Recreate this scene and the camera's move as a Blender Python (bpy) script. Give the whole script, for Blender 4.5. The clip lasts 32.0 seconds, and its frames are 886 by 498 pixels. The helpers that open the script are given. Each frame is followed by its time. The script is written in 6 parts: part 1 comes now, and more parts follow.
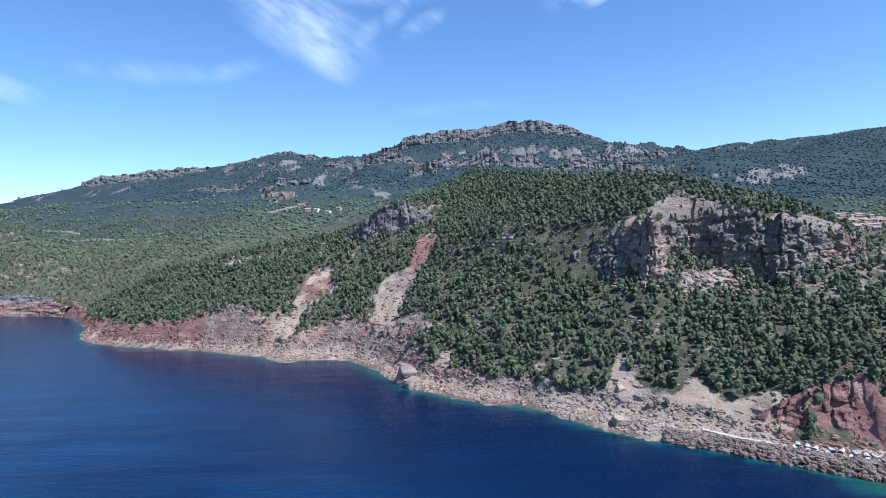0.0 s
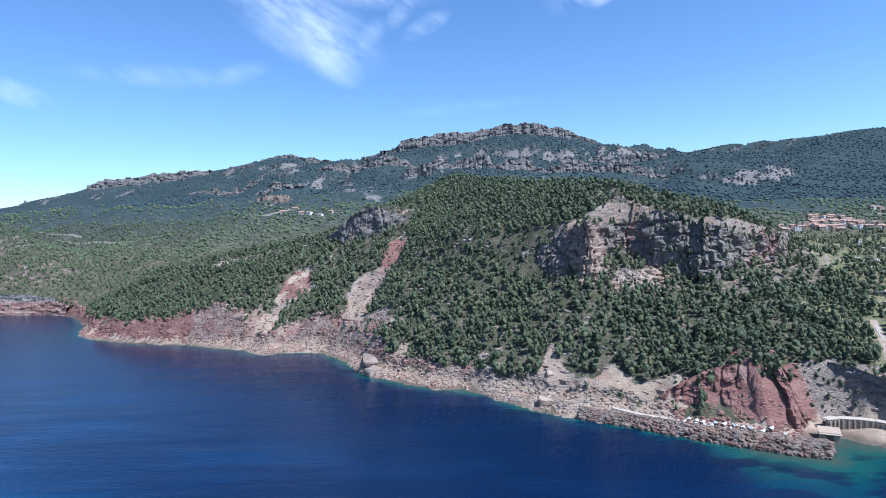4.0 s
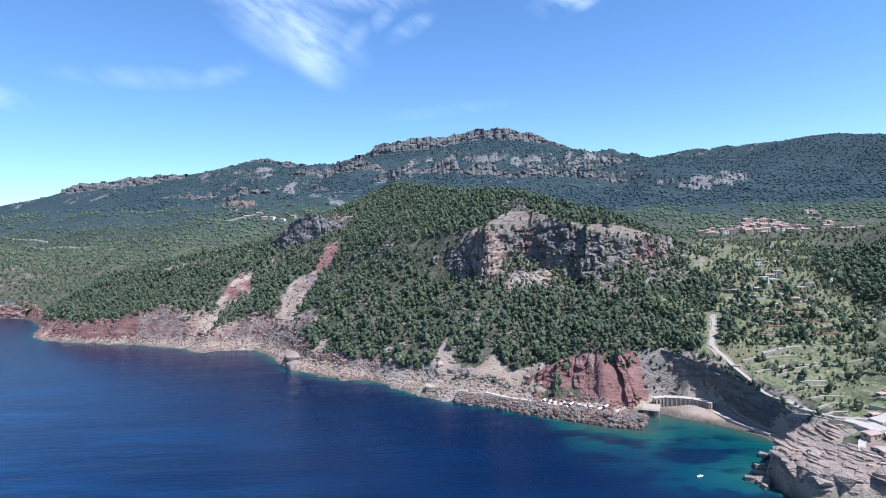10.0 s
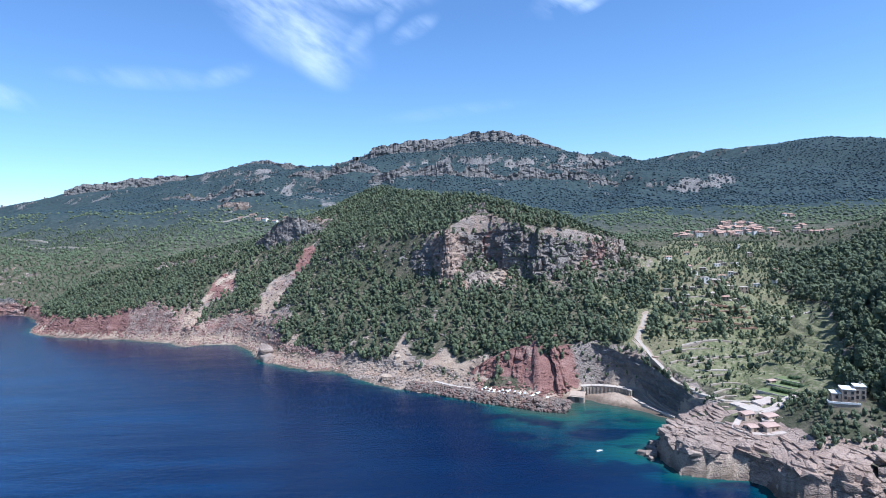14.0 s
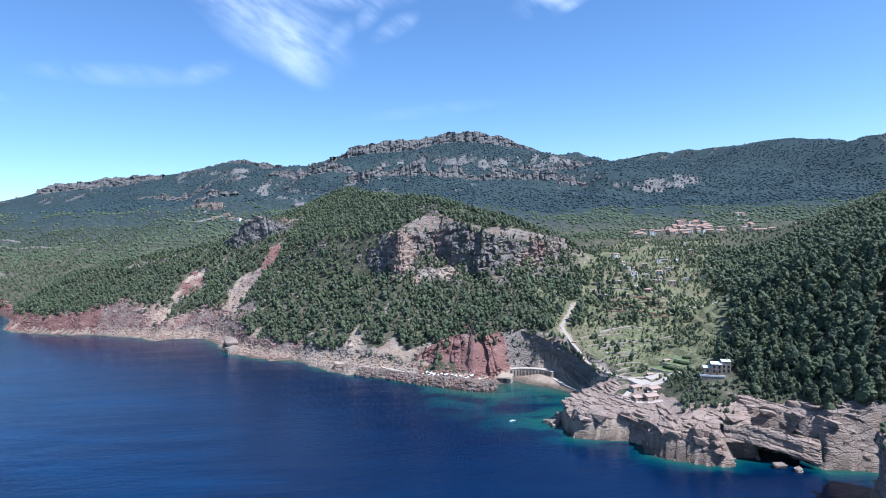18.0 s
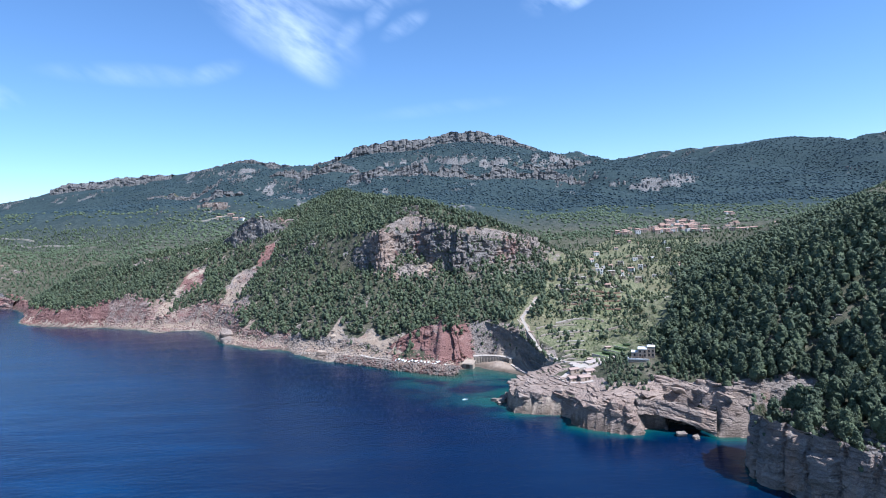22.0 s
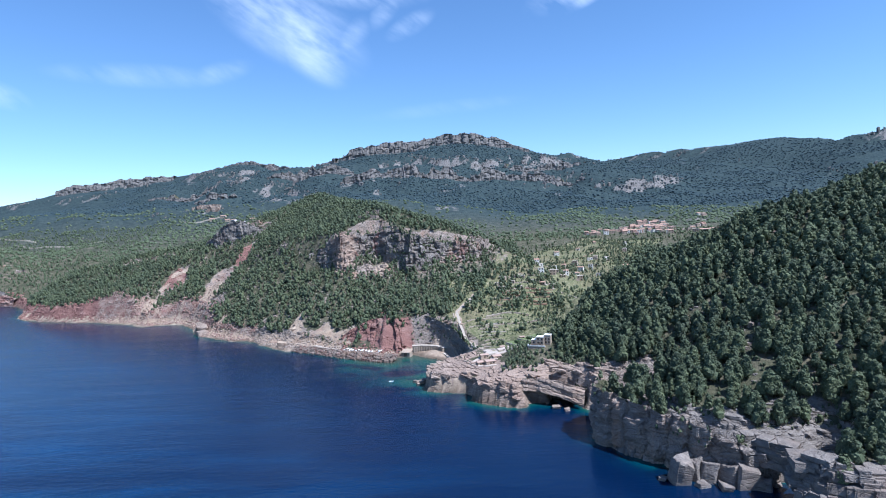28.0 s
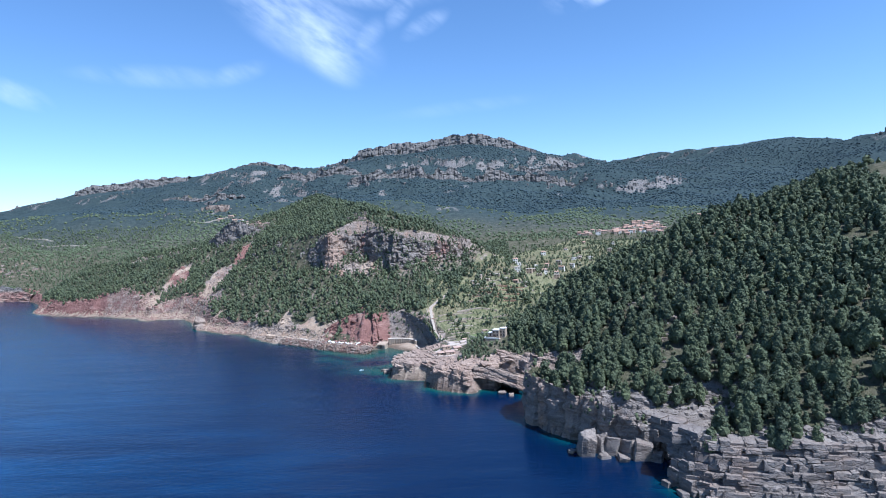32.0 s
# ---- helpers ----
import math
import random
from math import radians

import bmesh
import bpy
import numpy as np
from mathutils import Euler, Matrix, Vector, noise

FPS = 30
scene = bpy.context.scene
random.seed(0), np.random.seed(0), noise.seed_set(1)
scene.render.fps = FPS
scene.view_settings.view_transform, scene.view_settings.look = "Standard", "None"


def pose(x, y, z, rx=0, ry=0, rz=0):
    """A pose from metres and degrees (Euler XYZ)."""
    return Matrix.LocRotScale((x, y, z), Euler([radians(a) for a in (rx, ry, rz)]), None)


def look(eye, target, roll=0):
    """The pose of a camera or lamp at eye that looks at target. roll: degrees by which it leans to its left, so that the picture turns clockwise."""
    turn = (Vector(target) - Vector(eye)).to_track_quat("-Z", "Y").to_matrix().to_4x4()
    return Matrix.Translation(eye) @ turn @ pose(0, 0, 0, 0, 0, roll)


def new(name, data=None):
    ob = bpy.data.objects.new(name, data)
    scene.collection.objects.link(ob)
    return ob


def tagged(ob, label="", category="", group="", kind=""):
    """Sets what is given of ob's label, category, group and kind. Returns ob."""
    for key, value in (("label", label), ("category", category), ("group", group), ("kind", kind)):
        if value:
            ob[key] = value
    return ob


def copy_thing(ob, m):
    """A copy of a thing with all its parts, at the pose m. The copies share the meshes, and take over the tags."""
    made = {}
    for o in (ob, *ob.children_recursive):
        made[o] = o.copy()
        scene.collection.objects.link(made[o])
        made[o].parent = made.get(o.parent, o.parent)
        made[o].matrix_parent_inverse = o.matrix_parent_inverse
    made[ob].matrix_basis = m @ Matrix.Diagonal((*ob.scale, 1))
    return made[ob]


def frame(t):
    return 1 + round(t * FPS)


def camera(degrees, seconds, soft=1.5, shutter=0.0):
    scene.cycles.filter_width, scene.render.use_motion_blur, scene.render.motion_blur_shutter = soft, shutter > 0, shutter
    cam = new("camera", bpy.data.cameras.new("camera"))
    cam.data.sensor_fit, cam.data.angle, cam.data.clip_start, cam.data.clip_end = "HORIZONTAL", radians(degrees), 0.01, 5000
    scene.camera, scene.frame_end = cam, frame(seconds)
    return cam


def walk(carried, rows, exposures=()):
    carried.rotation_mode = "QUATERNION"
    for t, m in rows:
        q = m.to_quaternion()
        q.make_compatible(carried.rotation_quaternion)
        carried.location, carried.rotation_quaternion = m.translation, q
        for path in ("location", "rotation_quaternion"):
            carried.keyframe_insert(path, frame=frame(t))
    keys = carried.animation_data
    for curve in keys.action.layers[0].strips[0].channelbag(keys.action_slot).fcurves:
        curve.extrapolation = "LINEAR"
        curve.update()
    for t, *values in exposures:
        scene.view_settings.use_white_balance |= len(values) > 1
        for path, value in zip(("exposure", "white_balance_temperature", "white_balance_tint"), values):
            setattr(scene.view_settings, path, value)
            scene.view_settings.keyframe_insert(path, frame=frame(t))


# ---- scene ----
def shot(x, y, z, yaw, pitch, roll):
    """A camera pose from its place, its heading to the left of +y, its tilt and its lean, in degrees."""
    a, b = radians(yaw), radians(pitch)
    ahead = Vector((-math.sin(a) * math.cos(b), math.cos(a) * math.cos(b), math.sin(b)))
    eye = Vector((x, y, z))
    return look(eye, eye + ahead, roll)


cam = camera(77.76, 32.0, soft=1.0)
PATH = [
    (0, shot(-2.59, -2.28, 76.17, 3.090, -3.127, -2.208)),
    (0.5, shot(0.52, -5.59, 76.25, 3.200, -3.115, -2.229)),
    (1, shot(3.65, -8.88, 76.33, 3.394, -3.092, -2.260)),
    (1.5, shot(6.78, -12.15, 76.41, 3.488, -3.061, -2.296)),
    (2, shot(9.93, -15.38, 76.49, 3.543, -3.029, -2.331)),
    (2.5, shot(13.10, -18.56, 76.57, 3.602, -3.006, -2.366)),
    (3, shot(16.30, -21.67, 76.65, 3.679, -2.994, -2.395)),
    (3.5, shot(19.52, -24.72, 76.74, 3.732, -2.990, -2.415)),
    (5.5, shot(32.84, -35.88, 77.10, 2.107, -2.968, -2.568)),
    (6, shot(36.30, -38.36, 77.20, 1.699, -2.960, -2.580)),
    (6.5, shot(39.81, -40.70, 77.31, 1.483, -2.943, -2.597)),
    (7, shot(43.37, -42.92, 77.42, 1.512, -2.925, -2.613)),
    (7.5, shot(46.96, -45.08, 77.53, 1.553, -2.912, -2.626)),
    (8, shot(50.56, -47.20, 77.63, 1.614, -2.895, -2.633)),
    (8.5, shot(54.15, -49.33, 77.74, 1.696, -2.870, -2.634)),
    (9, shot(57.72, -51.51, 77.84, 1.786, -2.842, -2.629)),
    (9.5, shot(61.24, -53.77, 77.93, 1.918, -2.820, -2.617)),
    (10, shot(64.72, -56.12, 78.02, 2.053, -2.806, -2.599)),
    (10.5, shot(68.14, -58.56, 78.09, 2.186, -2.789, -2.576)),
    (11, shot(71.49, -61.09, 78.16, 2.334, -2.762, -2.551)),
    (11.5, shot(74.75, -63.71, 78.22, 2.675, -2.735, -2.525)),
    (12, shot(77.92, -66.42, 78.27, 3.100, -2.714, -2.501)),
    (12.5, shot(80.99, -69.23, 78.31, 3.181, -2.697, -2.481)),
    (13, shot(83.95, -72.13, 78.34, 3.164, -2.690, -2.465)),
    (13.5, shot(86.79, -75.12, 78.35, 2.893, -2.690, -2.455)),
    (14, shot(89.53, -78.19, 78.36, 2.381, -2.692, -2.449)),
    (14.5, shot(92.17, -81.35, 78.36, 1.980, -2.696, -2.447)),
    (16.5, shot(102.14, -94.57, 78.32, 0.727, -2.797, -2.502)),
    (17, shot(104.55, -97.99, 78.31, 0.607, -2.816, -2.512)),
    (17.5, shot(106.97, -101.43, 78.30, 0.505, -2.846, -2.526)),
    (18, shot(109.41, -104.89, 78.31, 0.500, -2.884, -2.543)),
    (18.5, shot(111.88, -108.36, 78.32, 0.551, -2.923, -2.560)),
    (19, shot(114.40, -111.83, 78.35, 0.613, -2.954, -2.577)),
    (19.5, shot(116.98, -115.29, 78.39, 0.723, -2.973, -2.591)),
    (20, shot(119.62, -118.73, 78.44, 0.880, -2.989, -2.604)),
    (20.5, shot(122.33, -122.15, 78.51, 1.001, -3.003, -2.616)),
    (21, shot(125.12, -125.53, 78.59, 1.144, -3.015, -2.627)),
    (21.5, shot(127.98, -128.86, 78.67, 1.311, -3.021, -2.638)),
    (22, shot(130.91, -132.14, 78.77, 1.449, -3.022, -2.649)),
    (22.5, shot(133.92, -135.34, 78.88, 1.525, -3.030, -2.661)),
    (23, shot(137.02, -138.47, 78.99, 1.612, -3.056, -2.674)),
    (23.5, shot(140.19, -141.52, 79.11, 1.628, -3.088, -2.687)),
    (24, shot(143.44, -144.49, 79.24, 1.561, -3.112, -2.701)),
    (24.5, shot(146.74, -147.40, 79.36, 1.587, -3.119, -2.714)),
    (25, shot(150.08, -150.27, 79.48, 1.565, -3.112, -2.727)),
    (25.5, shot(153.45, -153.10, 79.60, 1.430, -3.107, -2.739)),
    (26, shot(156.84, -155.92, 79.70, 1.432, -3.107, -2.747)),
    (26.5, shot(160.23, -158.74, 79.79, 1.468, -3.107, -2.751)),
    (28.5, shot(173.80, -169.98, 80.04, 2.249, -3.028, -2.747)),
    (29, shot(177.20, -172.78, 80.09, 2.443, -3.031, -2.742)),
    (29.5, shot(180.59, -175.59, 80.12, 2.713, -3.034, -2.735)),
    (30, shot(183.99, -178.39, 80.15, 2.909, -3.032, -2.727)),
    (30.5, shot(187.39, -181.19, 80.17, 3.114, -3.028, -2.717)),
    (31, shot(190.78, -184.00, 80.19, 3.318, -3.027, -2.707)),
    (31.5, shot(194.18, -186.80, 80.21, 3.469, -3.031, -2.697)),
    (32, shot(197.58, -189.60, 80.23, 3.561, -3.036, -2.690)),
]
walk(cam, PATH, exposures=[(0.0, 0.62, 5110, 9), (6.0, 0.70, 5110, 9), (13.0, 0.70, 5110, 9), (19.0, 0.68, 5110, 9), (32.0, 0.68, 5110, 9)])

# ---- light ----
SUN = Vector((0.48, -0.30, 0.82)).normalized()
world = bpy.data.worlds.new("world")
scene.world = world
world.use_nodes = True
wn = world.node_tree
wn.nodes.clear()
w_out = wn.nodes.new("ShaderNodeOutputWorld")
w_bg = wn.nodes.new("ShaderNodeBackground")
w_bg.inputs["Strength"].default_value = 0.098
w_sky = wn.nodes.new("ShaderNodeTexSky")
w_sky.sky_type = "NISHITA"
w_sky.sun_disc = False
w_sky.sun_elevation = math.asin(SUN.z)
w_sky.sun_rotation = math.atan2(SUN.x, SUN.y)
w_sky.air_density = 1.0
w_sky.dust_density = 0.0
w_sky.ozone_density = 4.0
wn.links.new(w_bg.outputs[0], w_out.inputs[0])


def sky_math(op, a, b=0.0):
    n = wn.nodes.new("ShaderNodeMath")
    n.operation = op
    for k, v in enumerate((a, b)):
        if isinstance(v, (int, float)):
            n.inputs[k].default_value = v
        else:
            wn.links.new(v, n.inputs[k])
    return n.outputs[0]


# Thin cirrus high over the mountains: soft streaks, torn by noise.
way = wn.nodes.new("ShaderNodeSeparateXYZ")
wn.links.new(wn.nodes.new("ShaderNodeTexCoord").outputs["Generated"], way.inputs[0])
ahead = sky_math("MAXIMUM", way.outputs[1], 0.05)
cu, cv = sky_math("DIVIDE", way.outputs[0], ahead), sky_math("DIVIDE", way.outputs[2], ahead)
CIRRUS = [(-0.31, 0.385, -36, 0.20, 0.085, 0.95), (-0.265, 0.335, -46, 0.12, 0.062, 1.05), (-0.35, 0.44, -38, 0.20, 0.085, 0.85), (-0.20, 0.425, -6, 0.19, 0.045, 0.95),
          (-0.075, 0.350, 26, 0.055, 0.022, 0.6), (-0.115, 0.385, 52, 0.055, 0.024, 0.55), (0.215, 0.395, 20, 0.10, 0.036, 0.8), (0.235, 0.377, 24, 0.06, 0.016, 0.6),
          (-0.58, 0.290, -6, 0.20, 0.026, 0.27), (-0.425, 0.285, 10, 0.07, 0.024, 0.35), (-0.855, 0.275, -22, 0.09, 0.028, 0.5), (-0.19, 0.33, 40, 0.06, 0.03, 0.5), (-0.02, 0.20, 4, 0.18, 0.016, 0.12)]
cover = 0.0
for u0, v0, turn, long, thick, weight in CIRRUS:
    c, s = math.cos(radians(turn)), math.sin(radians(turn))
    du, dv = sky_math("SUBTRACT", cu, u0), sky_math("SUBTRACT", cv, v0)
    p = sky_math("ADD", sky_math("MULTIPLY", du, c / long), sky_math("MULTIPLY", dv, s / long))
    q = sky_math("ADD", sky_math("MULTIPLY", du, -s / thick), sky_math("MULTIPLY", dv, c / thick))
    r = sky_math("ADD", sky_math("MULTIPLY", p, p), sky_math("MULTIPLY", q, q))
    soft = sky_math("MULTIPLY", sky_math("POWER", sky_math("MAXIMUM", sky_math("SUBTRACT", 1.0, r), 0.0), 1.6), weight)
    cover = soft if cover == 0.0 else sky_math("MAXIMUM", cover, soft)
flat = wn.nodes.new("ShaderNodeCombineXYZ")
wn.links.new(sky_math("ADD", sky_math("MULTIPLY", cu, 0.82), sky_math("MULTIPLY", cv, -0.57)), flat.inputs[0])
wn.links.new(sky_math("ADD", sky_math("MULTIPLY", cu, 1.9), sky_math("MULTIPLY", cv, 2.7)), flat.inputs[1])
torn = wn.nodes.new("ShaderNodeTexNoise")
torn.inputs["Scale"].default_value, torn.inputs["Detail"].default_value, torn.inputs["Roughness"].default_value = 6.5, 7.0, 0.55
wn.links.new(flat.outputs[0], torn.inputs["Vector"])
veil = sky_math("MULTIPLY", sky_math("MULTIPLY", cover, sky_math("MAXIMUM", sky_math("SUBTRACT", sky_math("MULTIPLY", torn.outputs[0], 4.4), 1.5), 0.0)), 0.5)
veil = sky_math("MINIMUM", veil, 0.8)
white = wn.nodes.new("ShaderNodeMix")
white.data_type = "RGBA"
sky_in = {i.identifier: i for i in white.inputs}
sky_in["B_Color"].default_value = (8.0, 8.3, 8.9, 1)
wn.links.new(veil, sky_in["Factor_Float"])
wn.links.new(w_sky.outputs[0], sky_in["A_Color"])
wn.links.new(next(o for o in white.outputs if o.identifier == "Result_Color"), w_bg.inputs[0])

sun_data = bpy.data.lights.new("sun", "SUN")
sun_data.energy = 5.0
sun_data.angle = radians(0.55)
sun_data.color = (1.0, 0.94, 0.86)
sun = new("sun", sun_data)
sun.matrix_world = look(SUN * 900, (0, 0, 0))

# ---- materials ----
class Nodes:
    """A material's node tree, with short calls to add to it."""

    def __init__(self, name, rough=0.9):
        self.mat = bpy.data.materials.new(name)
        self.mat.use_nodes = True
        self.t = self.mat.node_tree
        self.bsdf = self.t.nodes["Principled BSDF"]
        self.bsdf.inputs["Roughness"].default_value = rough
        self.bsdf.inputs["Specular IOR Level"].default_value = 0.25

    def node(self, kind, **sets):
        n = self.t.nodes.new(kind)
        for key, value in sets.items():
            n.inputs[key.replace("_", " ")].default_value = value
        return n

    def link(self, a, b):
        self.t.links.new(a, b)

    def coords(self):
        return self.node("ShaderNodeTexCoord").outputs["Object"]

    def place(self):
        return self.node("ShaderNodeNewGeometry").outputs["Position"]

    def noise(self, scale, detail=5.0, rough=0.6, vector=None, stretch=None):
        n = self.node("ShaderNodeTexNoise", Scale=scale, Detail=detail, Roughness=rough)
        v = vector or self.place()
        if stretch:
            m = self.t.nodes.new("ShaderNodeMapping")
            m.inputs["Scale"].default_value = stretch
            self.link(v, m.inputs[0])
            v = m.outputs[0]
        self.link(v, n.inputs["Vector"])
        return n.outputs[0]

    def attr(self, name):
        n = self.t.nodes.new("ShaderNodeAttribute")
        n.attribute_name = name
        return n.outputs["Fac"]

    def ramp(self, fac, *stops):
        n = self.t.nodes.new("ShaderNodeValToRGB")
        e = n.color_ramp.elements
        while len(e) < len(stops):
            e.new(0.5)
        for k, (p, c) in enumerate(stops):
            e[k].position = p
            e[k].color = (*c, 1) if isinstance(c, tuple) else (c, c, c, 1)
        self.link(fac, n.inputs[0])
        return n.outputs[0]

    def mix(self, fac, a, b, mode="MIX"):
        n = self.t.nodes.new("ShaderNodeMix")
        n.data_type, n.blend_type = "RGBA", mode
        ins = {i.identifier: i for i in n.inputs}
        for value, key in ((fac, "Factor_Float"), (a, "A_Color"), (b, "B_Color")):
            if isinstance(value, (float, int)):
                ins[key].default_value = value if key == "Factor_Float" else (value, value, value, 1)
            elif isinstance(value, tuple):
                ins[key].default_value = (*value, 1)
            else:
                self.link(value, ins[key])
        return next(o for o in n.outputs if o.identifier == "Result_Color")

    def math(self, op, a, b=0.0):
        n = self.t.nodes.new("ShaderNodeMath")
        n.operation = op
        for k, v in enumerate((a, b)):
            if isinstance(v, (float, int)):
                n.inputs[k].default_value = v
            else:
                self.link(v, n.inputs[k])
        return n.outputs[0]

    def bump(self, height, distance, strength=1.0):
        n = self.node("ShaderNodeBump", Strength=strength, Distance=distance)
        self.link(height, n.inputs["Height"])
        self.link(n.outputs[0], self.bsdf.inputs["Normal"])

    def colour(self, c):
        if isinstance(c, tuple):
            self.bsdf.inputs["Base Color"].default_value = (*c, 1)
        else:
            self.link(c, self.bsdf.inputs["Base Color"])
        return self.mat


def surface(name, low, high, scale, rough=0.85, bump=0.0, fine=6.0):
    """A plain surface that wavers between two colours at two scales."""
    n = Nodes(name, rough)
    a = n.ramp(n.noise(scale), (0.32, low), (0.68, high))
    g = n.noise(scale * fine, 3.0)
    c = n.mix(0.55, a, n.ramp(g, (0.3, tuple(v * 0.7 for v in low)), (0.7, high)))
    if bump:
        n.bump(n.noise(scale * fine, 4.0), bump)
    return n.colour(c)


def land_material():
    n = Nodes("land", 0.95)
    n.bsdf.inputs["Specular IOR Level"].default_value = 0.1
    wide, mid, fine, grit = n.noise(0.02), n.noise(0.13), n.noise(0.6), n.noise(2.6, 4.0)
    scrub = n.ramp(mid, (0.3, (0.040, 0.046, 0.026)), (0.48, (0.085, 0.082, 0.050)), (0.64, (0.21, 0.170, 0.125)))
    scrub = n.mix(0.5, scrub, n.ramp(fine, (0.35, (0.030, 0.036, 0.020)), (0.7, (0.14, 0.122, 0.078))))
    # Bedded limestone: bands that follow the height, broken by noise.
    bands = n.noise(0.34, 4.0, 0.65, stretch=(0.30, 0.30, 1.0))
    grey = n.ramp(bands, (0.30, (0.13, 0.100, 0.083)), (0.5, (0.27, 0.21, 0.172)), (0.72, (0.43, 0.345, 0.285)))
    grey = n.mix(0.45, grey, n.ramp(grit, (0.3, (0.12, 0.098, 0.082)), (0.7, (0.42, 0.345, 0.29))))
    stain = n.noise(0.11, 5.0, 0.6, stretch=(1, 1, 0.25))
    grey = n.mix(n.ramp(stain, (0.52, 0.0), (0.68, 0.6)), grey, (0.40, 0.24, 0.155))
    red = n.ramp(bands, (0.3, (0.15, 0.072, 0.060)), (0.55, (0.25, 0.130, 0.108)), (0.75, (0.40, 0.26, 0.215)))
    red = n.mix(0.4, red, n.ramp(grit, (0.3, (0.13, 0.062, 0.052)), (0.7, (0.31, 0.175, 0.145))))
    pale = n.ramp(grit, (0.25, (0.19, 0.132, 0.094)), (0.5, (0.36, 0.270, 0.200)), (0.75, (0.54, 0.425, 0.330)))
    pale = n.mix(n.ramp(wide, (0.42, 0.0), (0.58, 0.4)), pale, n.ramp(fine, (0.3, (0.20, 0.135, 0.080)), (0.7, (0.40, 0.295, 0.190))))
    pale = n.mix(0.4, pale, n.ramp(mid, (0.35, (0.23, 0.150, 0.105)), (0.65, (0.46, 0.360, 0.275))))
    field = n.ramp(fine, (0.3, (0.090, 0.098, 0.045)), (0.5, (0.150, 0.148, 0.075)), (0.7, (0.29, 0.245, 0.165)))
    field = n.mix(n.ramp(wide, (0.45, 0.0), (0.6, 0.5)), field, (0.17, 0.135, 0.08))

    # Joints: cracks along the beds and across them, at two sizes.
    def cracks(scale, stretch, width):
        m = n.t.nodes.new("ShaderNodeMapping")
        m.inputs["Scale"].default_value = stretch
        turb = n.node("ShaderNodeTexNoise", Scale=0.5, Detail=3.0)
        n.link(n.place(), turb.inputs["Vector"])
        far_ = n.t.nodes.new("ShaderNodeVectorMath")
        far_.operation = "MULTIPLY_ADD"
        n.link(turb.outputs["Color"], far_.inputs[0])
        far_.inputs[1].default_value = (2.4, 2.4, 1.2)
        n.link(n.place(), far_.inputs[2])
        n.link(far_.outputs[0], m.inputs[0])
        v = n.node("ShaderNodeTexVoronoi", Scale=scale)
        v.feature = "DISTANCE_TO_EDGE"
        n.link(m.outputs[0], v.inputs["Vector"])
        return n.ramp(v.outputs["Distance"], (0.0, 1.0), (width, 0.0))

    joint = n.math("MAXIMUM", cracks(0.34, (0.5, 0.5, 1.7), 0.06), n.math("MULTIPLY", cracks(1.0, (0.5, 0.5, 1.8), 0.12), 0.3))

    def edge(name, jitter=0.5):
        v = n.math("ADD", n.attr(name), n.math("MULTIPLY", n.math("SUBTRACT", mid, 0.5), jitter))
        v = n.math("ADD", v, n.math("MULTIPLY", n.math("SUBTRACT", fine, 0.5), jitter))
        return n.ramp(v, (0.38, 0.0), (0.62, 1.0))

    # Far scrub turns blue-grey with distance: haze put into its colour.
    scrub = n.mix(n.attr("hazy_scrub"), scrub, n.ramp(mid, (0.35, (0.026, 0.040, 0.044)), (0.65, (0.052, 0.069, 0.066))))
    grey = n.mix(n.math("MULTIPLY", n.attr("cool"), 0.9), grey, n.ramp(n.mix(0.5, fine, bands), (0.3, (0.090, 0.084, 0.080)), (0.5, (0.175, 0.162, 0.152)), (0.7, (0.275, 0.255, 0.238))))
    pink = n.ramp(bands, (0.30, (0.20, 0.130, 0.098)), (0.5, (0.34, 0.245, 0.190)), (0.72, (0.48, 0.365, 0.290)))
    pink = n.mix(0.4, pink, n.ramp(grit, (0.3, (0.16, 0.108, 0.080)), (0.7, (0.50, 0.375, 0.300))))
    grey = n.mix(n.attr("pink"), grey, pink)
    c = n.mix(edge("field"), scrub, field)
    rock = n.mix(edge("red", 0.7), grey, red)
    bare = n.math("MULTIPLY", n.math("SUBTRACT", 1.0, n.attr("pale")), n.math("SUBTRACT", 1.0, n.math("MULTIPLY", n.attr("red"), 0.7)))
    joint = n.math("MULTIPLY", joint, n.math("MULTIPLY", bare, n.attr("rock")))
    rock = n.mix(n.math("MULTIPLY", joint, 0.22), rock, (0.10, 0.075, 0.06))
    c = n.mix(edge("rock", 0.7), c, rock)
    c = n.mix(edge("pale", 0.6), c, pale)
    wet = n.attr("wet")
    c = n.mix(n.math("MULTIPLY", wet, 0.75), c, (0.06, 0.045, 0.035))
    relief = n.math("ADD", n.math("MULTIPLY", bands, 1.3), n.math("ADD", fine, n.math("MULTIPLY", grit, 0.6)))
    n.bump(n.math("SUBTRACT", relief, n.math("MULTIPLY", joint, 0.7)), 0.7, 0.8)
    return n.colour(c)


